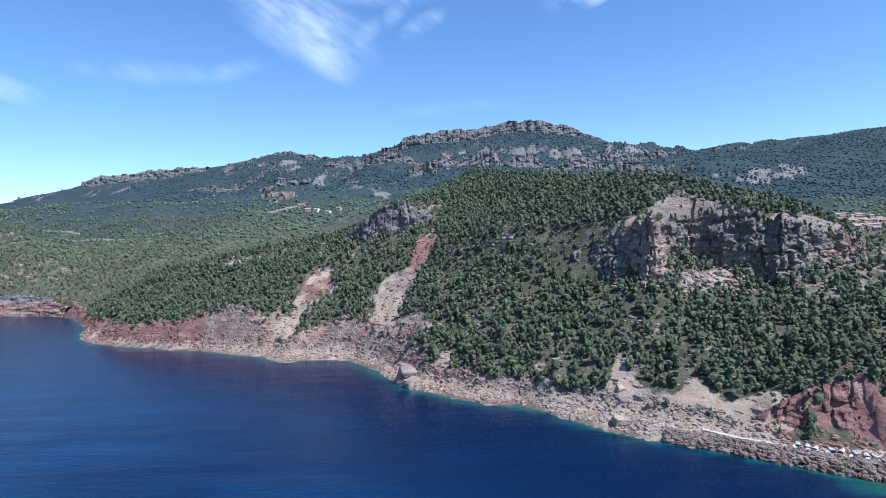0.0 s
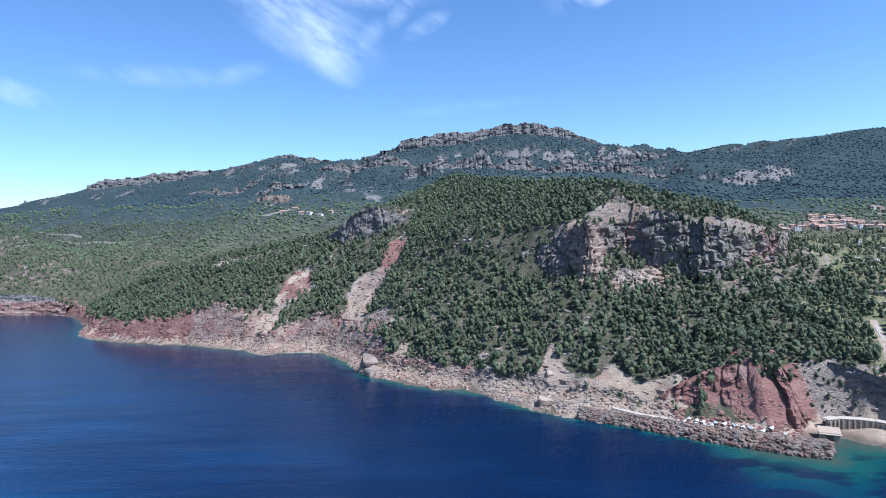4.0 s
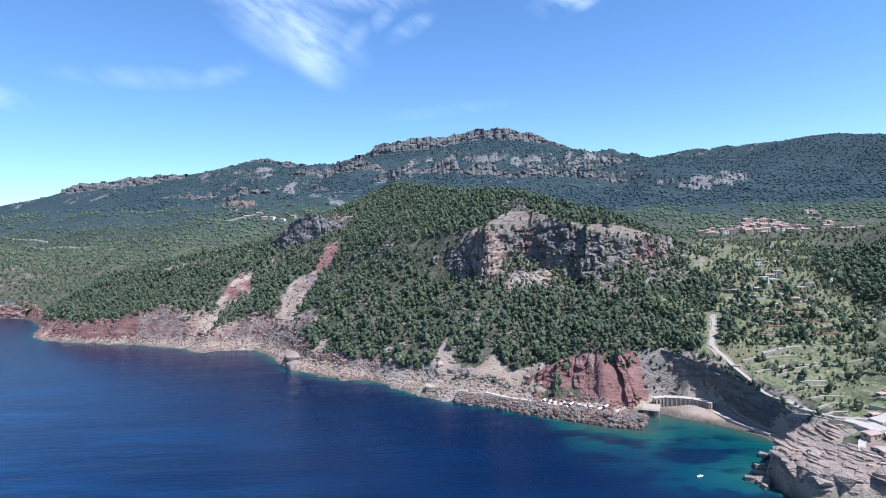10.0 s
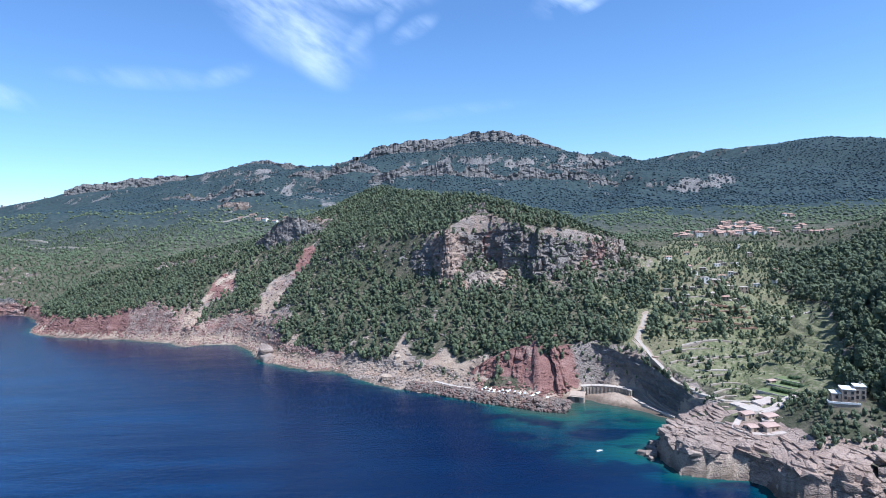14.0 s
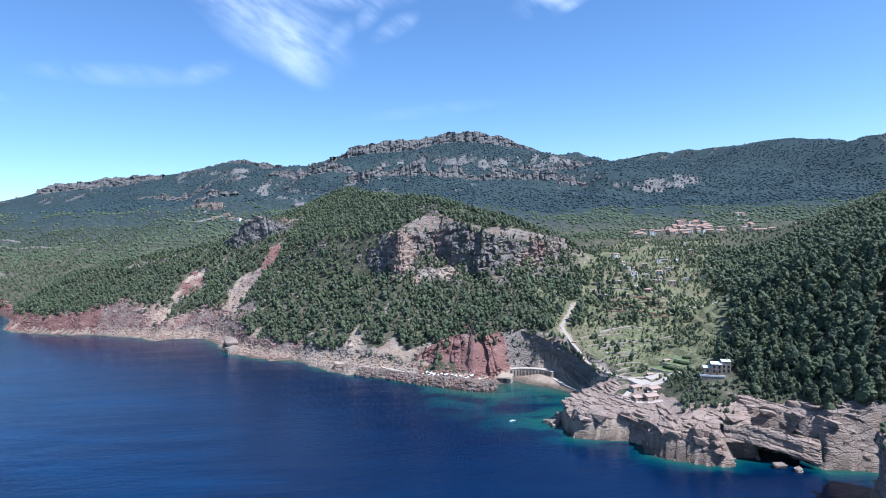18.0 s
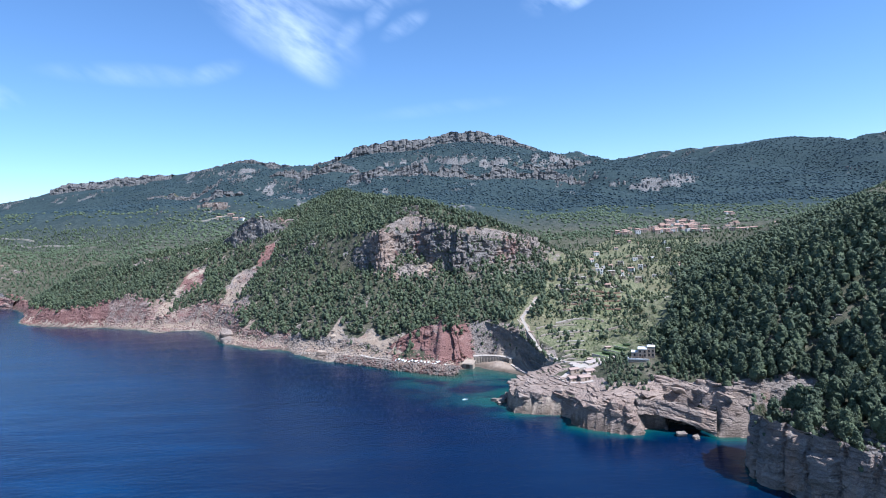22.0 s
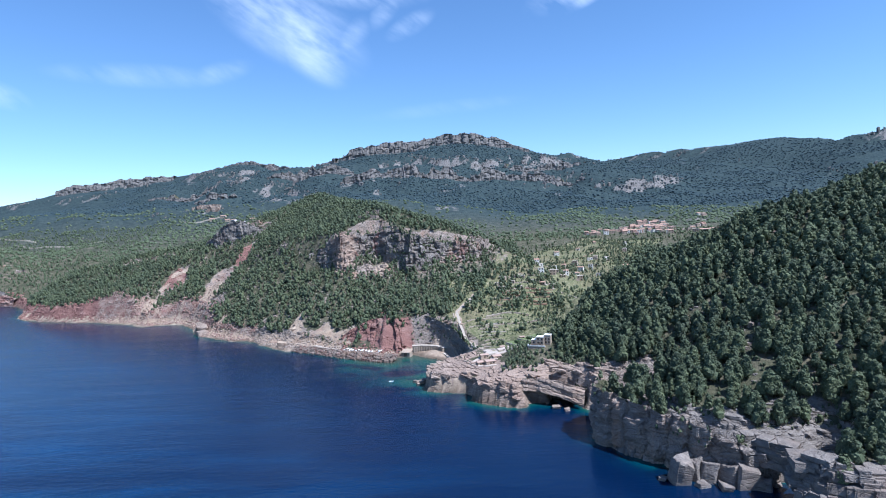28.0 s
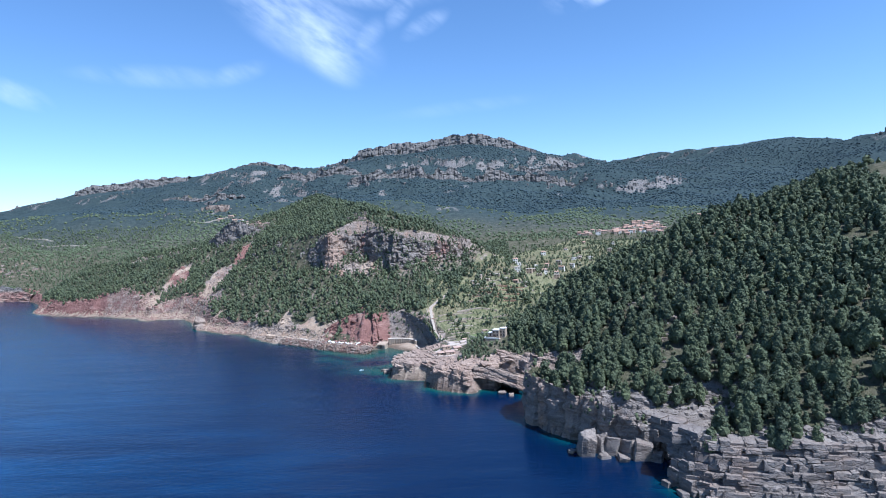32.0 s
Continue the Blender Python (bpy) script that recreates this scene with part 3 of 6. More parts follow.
PINKS = smooth(1, 0, np.abs(GX - 190) / 45) ** 0.3 * (GY < 116) * (GY > 44) * smooth(22, 16, GD) * (GX > 144) * (GX < 232)
PINKS = np.maximum(PINKS, 0.15 * (GX > 205) * (GY <= 44) * smooth(26, 14, GD))
PINKS = np.maximum(PINKS, 0.85 * smooth(11, 6, np.hypot(GX - 76, (GY - 254) * 0.8)))
PINKS = np.maximum(PINKS, 0.6 * (GX < 30) * (GX > -330) * smooth(30, 20, GD) * smooth(-0.3, 0.2, fbm(GX, GY, 20, 3, 47)))
# Grey grows with distance; on the east shore it darkens rock for missing shade.
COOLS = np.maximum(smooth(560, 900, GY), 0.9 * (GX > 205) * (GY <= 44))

# Ledges: steep ground is pushed in and out along its fall, bed by bed.
bed = GZ / 2.6 + 0.8 * fbm(GX, GY, 40, 3, 51)
ledge = (smooth(0.1, 0.45, bed - np.floor(bed)) - 0.5) * 1.1 + 1.6 * fbm(GX + GZ, GY - GZ * 0.7, 7, 4, 57)
push = smooth(0.9, 1.8, STEEP) * (GD > 0.5) * (GY < 520) * ledge
PX = GX - push * dzx / (STEEP + 1e-6) * 0.6
PY = GY - push * dzy / (STEEP + 1e-6) * 0.6
land_cell = GD > -16
land_cell = land_cell[:-1, :-1] | land_cell[1:, 1:] | land_cell[:-1, 1:] | land_cell[1:, :-1]
ground = carpet("ground", PX, PY, GZ, M_LAND, land_cell, rock=rocky, red=reds, pale=pales, pink=PINKS, field=np.maximum(G_FARM, (GX > 158) * (GX < 222) * (GY > 104) * (GY < 222) * smooth(13, 17, GD)), hazy_scrub=smooth(560, 900, GY), cool=COOLS,
                wet=((GD > -1) & (GZ < 1.2)) * smooth(1.4, 0.5, GZ))
tagged(ground, "limestone and red earth hills with scrub, cliffs and terraces", "ground", kind="structure")

sx = np.concatenate([spread(-330, -5000, 8, 1.15)[::-1], axis([(-330, 330, 4)]), spread(330, 5000, 8, 1.15)])
sy = np.concatenate([spread(-260, -5000, 12, 1.2)[::-1], axis([(-260, 540, 4)]), spread(540, 1000, 10, 1.3)])
SX, SY = np.meshgrid(sx, sy)
s_d = -shore(SX, SY)[0]
deep = np.where(s_d > 0, s_d * (1 + 4.5 * smooth(26, 60, np.hypot(SX - 130, SY - 126))), s_d)
near_land = s_d > -14
cell = near_land[:-1, :-1] | near_land[1:, 1:] | near_land[:-1, 1:] | near_land[1:, :-1]
sea = carpet("water", SX, SY, 0 * SX, M_SEA, cell, offshore=deep)
tagged(sea, "deep blue sea, turquoise and clear near the rocks", "sea", kind="structure")

# ---- rock pieces ----
def ico(level=1):
    bm = bmesh.new()
    bmesh.ops.create_icosphere(bm, subdivisions=level, radius=1.0)
    v = np.array([p.co[:] for p in bm.verts])
    f = np.array([[q.index for q in p.verts] for p in bm.faces])
    bm.free()
    return v, f


ICO_V, ICO_F = ico(1)
ICO2_V, ICO2_F = ico(2)


def soup(name, v, f, material, **values):
    """A mesh from points and faces, with float values at its points."""
    me = bpy.data.meshes.new(name)
    me.vertices.add(len(v))
    me.vertices.foreach_set("co", np.asarray(v, np.float32).ravel())
    me.loops.add(f.size)
    me.loops.foreach_set("vertex_index", f.astype(np.int32).ravel())
    me.polygons.add(len(f))
    me.polygons.foreach_set("loop_start", np.arange(0, f.size, f.shape[1], dtype=np.int32))
    for key, value in values.items():
        a = me.attributes.new(key, "FLOAT", "POINT")
        a.data.foreach_set("value", np.broadcast_to(np.asarray(value, np.float32), (len(v),)).copy())
    me.update(calc_edges=True)
    me.shade_flat()
    me.materials.append(material)
    return me


def chunk(rng, level=1, boxy=0.55, jitter=0.3):
    """An angular lump about one metre in radius."""
    v, f = (ICO_V, ICO_F) if level == 1 else (ICO2_V, ICO2_F)
    v = np.sign(v) * np.abs(v) ** boxy
    v = v / np.abs(v).max() * (1 + jitter * (rng.random(v.shape) - 0.5))
    return v, f


BOX_V = np.array([(x, y, z) for x in (-1, 1) for y in (-1, 1) for z in (-1, 1)], float)
BOX_F = np.array([(0, 1, 3, 2), (4, 6, 7, 5), (0, 4, 5, 1), (2, 3, 7, 6), (0, 2, 6, 4), (1, 5, 7, 3)])
BOX_T = np.concatenate([BOX_F[:, [0, 1, 2]], BOX_F[:, [0, 2, 3]]])


def heap(name, rng, x, y, z, size, flat, kinds, material, turn=None, long=1.0, lean=0.5, dip=0.0, **values):
    """Many rocks joined into one mesh; turn: the way their long side points."""
    pick = rng.integers(0, len(kinds), len(x))
    vs, fs, at, got = [], [], 0, {k: [] for k in values}
    for k, (v, f) in enumerate(kinds):
        i = np.nonzero(pick == k)[0]
        if not len(i):
            continue
        way = rng.random(len(i)) * 2 * math.pi if turn is None else turn[i] + rng.normal(0, 0.22, len(i))
        c, n = np.cos(way)[:, None], np.sin(way)[:, None]
        sx = (size[i] * long * (0.6 + 0.9 * rng.random(len(i))))[:, None]
        sy = (size[i] * (0.6 + 0.6 * rng.random(len(i))))[:, None]
        sz = (size[i] * flat * (0.5 + 0.9 * rng.random(len(i))))[:, None]
        a, b, h = v[None, :, 0] * sx, v[None, :, 1] * sy, v[None, :, 2] * sz
        h = h + a * (rng.random(len(i))[:, None] - 0.5) * lean
        px, py = a * c - b * n, a * n + b * c
        p = np.stack([px + x[i][:, None], py + y[i][:, None], h - dip * px + z[i][:, None]], -1)
        vs.append(p.reshape(-1, 3))
        fs.append((f[None] + (np.arange(len(i)) * len(v))[:, None, None] + at).reshape(-1, 3))
        for key in values:
            got[key].append(np.repeat(values[key][i], len(v)))
        at += len(i) * len(v)
    return soup(name, np.concatenate(vs), np.concatenate(fs), material, **{k: np.concatenate(q) for k, q in got.items()})


rock_rng = np.random.default_rng(11)
CHUNKS = [(BOX_V * (1 + 0.55 * (rock_rng.random(BOX_V.shape) - 0.5)) * 0.8, BOX_T) for _ in range(14)]
LUMPS = [chunk(rock_rng, 1, 0.6, 0.4) for _ in range(8)]


def scatter(weight, count, rng):
    """Places on the ground grid, drawn by a weight for each of its cells."""
    w = (weight[:-1, :-1] * np.diff(gx)[None, :] * np.diff(gy)[:, None]).ravel()
    k = rng.choice(len(w), count, p=w / w.sum())
    j, i = np.divmod(k, len(gx) - 1)
    u, v = rng.random(count), rng.random(count)

    def at(t):
        return (t[j, i] * (1 - u) + t[j, i + 1] * u) * (1 - v) + (t[j + 1, i] * (1 - u) + t[j + 1, i + 1] * u) * v

    return at(PX), at(PY), at(GZ), at


FALL = np.arctan2(dzy, dzx) + math.pi / 2


def crags(name, label, weight, count, low, high, flat, kinds=None, aligned=True, long=1.6, sink=0.35, lean=0.35, dip=0.0):
    x, y, z, at = scatter(weight, count, rock_rng)
    size = low + (high - low) * rock_rng.random(count) ** 2
    one = np.ones(count)
    i = np.clip(np.searchsorted(gx, x), 0, len(gx) - 1)
    j = np.clip(np.searchsorted(gy, y), 0, len(gy) - 1)
    turn = FALL[j, i] if aligned else None
    inx, iny = np.cos(FALL[j, i] - math.pi / 2), np.sin(FALL[j, i] - math.pi / 2)
    steep = np.minimum(STEEP[j, i], 1.5) / 1.5
    me = heap(name, rock_rng, x + inx * sink * size * steep, y + iny * sink * size * steep, z - sink * size * 0.25, size, flat, kinds or CHUNKS, M_LAND, turn, long, lean, dip,
              rock=one, pink=at(PINKS), cool=at(COOLS), red=at(reds), pale=0.25 * at(pales) + 0.45 * rock_rng.random(count) ** 3)
    return tagged(new(name, me), label, "rocks", kind="stuff")


# ---- rock faces ----
SPOTS, BRINK = [], []


def rock_face(name, label, line, step, rows, depth, seed, lean=0.2, block=(7.0, 3.5), back=8.0, jag=2.0, dip=0.0, rel="", bushes=0.0, fold=1.0, beds=True, **values):
    """A broken cliff: a sheet of buttresses, blocks and beds along a line of x, y, foot, top, that folds back into the hill.
    The line runs so that the open side lies to its right. rel: "both" or "foot" are heights over the ground."""
    pts, cut = np.array(line, float), [0.0]
    for p, q in zip(line, line[1:]):
        cut.append(cut[-1] + math.dist(p[:2], q[:2]))
    many = int(cut[-1] / step) + 2
    s = np.linspace(0, cut[-1], many)
    x, y, z0, z1 = (np.interp(s, cut, pts[:, k]) for k in range(4))
    for _ in range(3):
        x[1:-1], y[1:-1] = (x[:-2] + 2 * x[1:-1] + x[2:]) / 4, (y[:-2] + 2 * y[1:-1] + y[2:]) / 4
    tx, ty = np.gradient(x), np.gradient(y)
    long = np.hypot(tx, ty)
    ox, oy = ty / long, -tx / long
    if rel:
        g = lookup(x, y, GZ)
        z0, z1 = g + z0, (g + z1 if rel == "both" else z1)
    zero = 0.0 * s
    z1 = z1 + jag * fbm(s, zero + seed, block[0] * 2.2, 4, seed) + 0.5 * jag * (vnoise(s / block[0], zero + seed, seed + 3) > 0.5)
    v = np.linspace(0, 1, rows)[:, None]
    z = z0[None] + (np.maximum(z1, z0 + 0.5) - z0)[None] * v
    S = np.broadcast_to(s[None], z.shape)
    Z = z - dip * S
    wob = 0.45 * block[0] * fbm(S, Z * 1.6, block[0] * 1.7, 3, seed + 5)
    cs, cz = (S + wob) / block[0], (Z + 0.5 * wob) / block[1]
    if not beds:
        shift = np.sin(np.floor(cs) * 53.9 + seed) * 43758.5453
        cz = cz + 2.0 * (shift - np.floor(shift))
    col = np.floor(cs + 0.5 * (np.floor(cz) % 2)) if beds else np.floor(cs)
    hsh = np.sin(col * 91.7 + np.floor(cz) * 47.3 + seed * 13.1) * 43758.5453
    hsh = hsh - np.floor(hsh)
    pil = np.sin(np.floor(cs * 0.6) * 71.3 + seed * 7.7) * 43758.5453
    pil = pil - np.floor(pil)
    fine_s, fine_z = np.floor((S + 0.6 * wob) / (block[0] * 0.34)), np.floor((Z + 0.3 * wob) / (block[1] * 0.37))
    small = np.sin(fine_s * 37.7 + fine_z * 59.3 + seed) * 43758.5453
    small = small - np.floor(small)
    out = 1.1 * fbm(S, 0.45 * Z, block[0] * 4.2, 4, seed + 1) + 0.55 * (hsh - 0.5) + 0.45 * (pil - 0.5) + 0.22 * (small - 0.5) + 0.4 * fbm(S, Z, block[0] * 0.55, 4, seed + 2)
    gap = cz - np.floor(cz)
    out = out - 0.22 * (gap < 0.16)
    out = out if beds else out - 0.3 * (np.abs(cs - np.round(cs)) < 0.07)
    off = depth * out - lean * (z - z0[None])
    X, Y = x[None] + ox[None] * off, y[None] + oy[None] * off
    crown_x, crown_y, crown_z = [X], [Y], [z]
    for k, u in enumerate((0.12, 0.45, 1.0)):
        inn = off[-1] - back * u
        bx, by = x + ox * inn, y + oy * inn
        ground_z = lookup(bx, by, GZ)
        crown_x.append(bx[None])
        crown_y.append(by[None])
        crown_z.append((z[-1] * (1 - u * fold) + (ground_z - 1.0) * u * fold + 0.25 * jag * (1 - u) * fbm(bx, by, block[0], 3, seed + 9))[None])
    X, Y, Z3 = np.concatenate(crown_x), np.concatenate(crown_y), np.concatenate(crown_z)
    rock = np.ones(X.shape)
    rock[-3:] = 0.05
    shades = {key: (val(X, Y, Z3) if callable(val) else np.full(X.shape, float(val))) for key, val in values.items()}
    ob = carpet(name, X, Y, Z3, M_LAND, None, rock=rock, **shades)
    ob.data.shade_flat()
    tagged(ob, label, "cliff", kind="structure")
    if bushes:
        r = np.random.default_rng(seed)
        chance = (bushes(X[:rows], Y[:rows], z) if callable(bushes) else bushes) * smooth(-0.1, 0.25, fbm(S, Z, block[0] * 1.3, 3, seed + 11)) * (z > z0[None] + 1.0)
        j, i = np.nonzero(r.random(z.shape) < chance)
        many = int(len(s) * step * back * 0.13)
        c, u = r.integers(0, len(s), many), r.random(many)
        BRINK.append(np.stack([X[rows - 1, c] + (X[-1, c] - X[rows - 1, c]) * u, Y[rows - 1, c] + (Y[-1, c] - Y[rows - 1, c]) * u,
                               np.where(u < 0.12, Z3[rows - 1, c], np.where(u < 0.45, Z3[-3, c] + (Z3[-2, c] - Z3[-3, c]) * (u - 0.12) / 0.33, Z3[-2, c] + (Z3[-1, c] - Z3[-2, c]) * (u - 0.45) / 0.55)) - 0.5], -1))
        SPOTS.append(np.stack([X[j, i], Y[j, i], z[j, i] - 0.6], -1))
    return ob


BIG_CLIFF = [(30, 284, 36, 44), (44, 270, 33, 56), (56, 260, 31, 62), (66, 252, 30, 68), (71, 247, 29, 71), (78, 244, 31, 72), (83, 247, 35, 72), (86, 258, 46, 71), (96, 262, 49, 72), (106, 261, 49, 73), (113, 254, 46, 74),
             (120, 245, 44, 73), (130, 238, 43, 71), (140, 238, 42, 70), (150, 245, 40, 68), (160, 252, 38, 61), (170, 256, 36, 62), (180, 263, 33, 60), (188, 270, 30, 56), (197, 281, 26, 48), (208, 300, 26, 40)]
rock_face("big_cliff", "broken grey limestone cliff with a pale pink scar", BIG_CLIFF, 0.8, 48, 4.2, 201, 0.16, (6.0, 7.5), 13.0, 5.0, beds=False, bushes=lambda x, y, z: 0.09 + 0.22 * smooth(68, 60, x) + 0.10 * smooth(112, 120, x) - 0.07 * smooth(67, 71, x) * smooth(110, 104, x),
          pink=lambda x, y, z: smooth(67, 71, x) * smooth(88, 84, x) * smooth(-0.5, 0.1, fbm(x, z, 9, 3, 203) + 0.3),
          red=lambda x, y, z: 0.6 * smooth(84, 88, x) * smooth(112, 104, x) * smooth(-0.2, 0.2, fbm(x, z, 12, 3, 205)) + 0.5 * smooth(148, 160, x) * smooth(-0.2, 0.2, fbm(x, z, 10, 3, 207)),
          cool=lambda x, y, z: 0.6 * (1 - smooth(66, 70, x) * smooth(90, 84, x)) * smooth(-0.35, 0.1, fbm(x, z, 20, 3, 209) + 0.3 - 0.4 * smooth(150, 165, x)))
rock_face("hill_crag", "dark grey crag with a sunlit flank above the pine wood", [(-100, 392, 54, 62), (-86, 381, 52, 72), (-73, 373, 52, 82), (-60, 368, 52, 88), (-49, 364, 52, 89), (-38, 364, 52, 85), (-29, 370, 54, 80), (-20, 382, 58, 74)],
          0.9, 26, 2.6, 211, 0.1, (7, 5), 14.0, 2.4, beds=False, bushes=0.03, cool=0.7)
rock_face("cove_cliff", "tall grey cliff in shade behind the pebble beach", [(139, 190, 4, 20), (142, 180, 2, 20.5), (147, 172, 1, 20.5), (152, 167.5, 1, 19.5), (157, 162.5, 1, 18.5), (162.5, 155, 1, 16.5), (166.5, 145, 1, 14.5), (170, 135, 1, 12.0), (173, 126, 1, 9.5), (175, 119, 1, 8)],
          0.7, 30, 1.6, 221, -0.07, (8, 3.6), 6.0, 0.8, dip=-0.12, bushes=0.004, cool=1.0)
rock_face("red_bluff", "eroded dark red earth and rock bluff above the breakwater", [(88, 181, 3, 7), (95, 175, 2.5, 13), (103, 169, 2.2, 18), (112, 164.5, 2.2, 20), (120, 161, 2.2, 20), (128, 159.5, 2.2, 19), (134, 162, 2.2, 18), (138.5, 169, 2.2, 18), (141, 177, 3, 18)],
          0.6, 34, 3.4, 231, 0.62, (4.5, 12), 7.0, 1.8, beds=False, bushes=0.010, red=lambda x, y, z: 1.0 - 0.5 * smooth(0.1, 0.5, fbm(x, z, 9, 3, 233)))
rock_face("west_cliff", "layered red sea cliff under the western slope", [(-268, 364, -1, 8), (-254, 356, -1, 13), (-243, 350.5, -1, 16), (-228, 344, -1, 17), (-214, 339.5, -1, 17), (-195, 334, -1, 16), (-176, 330, -1, 15), (-158, 324, -1, 12), (-142, 317, -1, 8)],
          1.0, 22, 2.6, 241, 0.6, (7, 3.0), 8.0, 2.0, bushes=0.012, red=lambda x, y, z: 0.8 + 0.5 * fbm(x, z, 14, 3, 243), pink=lambda x, y, z: smooth(0.0, 0.4, fbm(x, z, 10, 3, 245)))
rock_face("bay_cliff", "salmon red sea cliff with a dark top across the bay", [(-560, 513, -1, 16), (-500, 503, -1, 19), (-460, 495, -1, 19), (-420, 489, -1, 18), (-395, 485, -1, 15), (-378, 478, -1, 10)],
          1.6, 14, 3.0, 251, 0.4, (10, 3), 8.0, 3.0, bushes=0.01, red=lambda x, y, z: 0.55 * smooth(15, 11, z), pink=lambda x, y, z: 0.9 * smooth(15, 11, z), cool=lambda x, y, z: 1.0 * smooth(11, 15, z))
rock_face("headland_face", "tilted brown-pink rock beds of the low headland", [(164, 119, -1, 4.5), (160, 113, -1, 5), (152, 102, -1, 5.5), (151, 94, -1, 6), (153, 87.5, -1, 6.5), (161, 84.5, -1, 7), (169, 81.5, -1, 7.5), (171.5, 75, -1, 8), (173, 70.5, -1, 8.5), (180, 65, -1, 9.5), (187, 61.5, -1, 10), (192.5, 60.5, -1, 10), (195, 65, -1, 10)],
          0.6, 26, 1.8, 361, 0.32, (11, 2.2), 8.0, 1.2, dip=-0.17, pink=0.55, red=0.12)
rock_face("headland_face", "tilted brown-pink rock beds hanging over a sea cave", [(193, 63.5, 6, 10.5), (200, 62, 5.5, 10.5), (207, 59.5, 4.5, 10), (212, 57, 3, 9.5), (217, 54.5, 0.5, 8.5)],
          0.6, 18, 1.6, 371, 0.38, (10, 2.0), 9.0, 1.2, dip=-0.2, pink=0.55, red=0.12)
rock_face("east_cliff", "massive brown-grey sea cliff with a shaded foot", [(226, 41, -1, 16), (222, 38, -1, 17), (217.5, 33, -1, 18), (214, 27, -1, 18), (217, 20, -1, 18), (222, 13, -1, 18), (226.5, 7, -1, 18), (232, 0.5, -1, 17), (240, -5, -1, 15), (250, -9.5, -1, 10), (258, -11, -1, 9)],
          0.6, 36, 2.8, 261, 0.04, (7, 8), 7.0, 1.8, beds=False, bushes=lambda x, y, z: 0.03 * smooth(7, 13, z), cool=lambda x, y, z: 0.55 * smooth(-0.3, 0.2, fbm(y, z, 12, 3, 263)), pink=lambda x, y, z: 0.35 * smooth(-0.1, 0.3, fbm(y, z, 8, 3, 265)))
# The mountain's crest and the bands of crags below it.
for crest, seed in (([(-262, 1830, -8, 318), (-225, 1796, -8, 339), (-180, 1788, -8, 348), (-138, 1788, -8, 357), (-60, 1790, -8, 361), (23, 1792, -8, 364), (90, 1790, -8, 371), (143, 1786, -8, 379), (206, 1784, -8, 381), (260, 1780, -8, 368), (300, 1778, -8, 357), (360, 1780, -8, 335), (420, 1786, -8, 308)], 271),
                    ([(-1000, 2240, -8, 330), (-860, 2224, -8, 352), (-746, 2200, -8, 374), (-660, 2180, -8, 352), (-590, 2156, -8, 337), (-530, 2110, -8, 326), (-470, 2060, -8, 315), (-410, 2006, -8, 318), (-355, 1956, -8, 323), (-290, 1890, -8, 326)], 281),
                    ([(-1660, 2262, -8, 296), (-1571, 2258, -8, 311), (-1470, 2258, -8, 316), (-1370, 2258, -8, 326), (-1200, 2254, -8, 328), (-1100, 2250, -8, 333)], 291)):
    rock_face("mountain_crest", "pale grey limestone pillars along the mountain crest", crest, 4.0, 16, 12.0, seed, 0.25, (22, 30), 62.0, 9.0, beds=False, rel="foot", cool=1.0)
for band, seed in (([(-150, 1290, -6, 3), (-100, 1276, -6, 18), (0, 1268, -6, 24), (60, 1262, -6, 22), (150, 1264, -6, 20), (240, 1272, -6, 22), (330, 1266, -6, 16), (440, 1240, -6, 12), (480, 1236, -6, 2)], 301),
                   ([(-420, 1500, -6, 3), (-360, 1490, -6, 22), (-250, 1470, -6, 26), (-160, 1460, -6, 14), (-90, 1470, -6, 3)], 311),
                   ([(-860, 1620, -6, 3), (-760, 1600, -6, 18), (-640, 1590, -6, 20), (-560, 1600, -6, 4)], 321),
                   ([(300, 1420, -6, 3), (380, 1400, -6, 15), (470, 1390, -6, 12), (560, 1400, -6, 2)], 331),
                   ([(-372, 930, -4, 3), (-345, 920, -4, 12), (-318, 914, -4, 14), (-290, 920, -4, 10), (-270, 930, -4, 2)], 341)):
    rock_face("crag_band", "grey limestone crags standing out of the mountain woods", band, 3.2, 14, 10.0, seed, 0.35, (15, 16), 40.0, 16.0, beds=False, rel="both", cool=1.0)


STEEPNESS = np.sqrt(1 + STEEP**2)
crags("talus_blocks", "pale boulders fallen below the big cliff", smooth(18, 8, np.hypot((GX - 100) * 0.8, GY - 248)) * 1.0, 260, 0.5, 1.8, 0.8, LUMPS, False, 1.2)
dry = GD > 0.3
crags("cliff_rocks", "broken grey and ochre limestone on the cliffs", dry * (GY < 560) * (GX < 330) * smooth(0.95, 1.4, STEEP) * STEEPNESS * (GZ > 0.5) * (G_FARM < 0.2) * ~((GX > 180) & (GX < 222) & (GY > 78) & (GY < 140)) * (np.hypot(GX - 165, GY - 150) > 34) * (np.hypot(GX - 114, GY - 168) > 30) * ~((GX > 20) & (GX < 225) & (GY > 232) & (GY < 345)) * ~((GX > -100) & (GX < -10) & (GY > 366)), 4200, 0.5, 2.4, 1.0, LUMPS, long=1.2, sink=0.9, lean=0.25)
crags("point_rocks", "broken pinkish limestone of the low headland", dry * (GX > 146) * (GX < 232) * (GY < 112) * (GY > 40) * (GD < np.interp(GX, [178, 188], [15, 8])), 240, 0.8, 2.6, 0.45, LUMPS, long=1.7, sink=0.8, lean=0.1, dip=0.2)
crags("east_rocks", "broken brown-grey rock of the steep eastern shore", dry * (GX > 208) * (GX < 325) * (GY < 46) * (GD < 12), 900, 0.5, 1.8, 0.9, LUMPS, long=1.2, sink=0.8, lean=0.3)
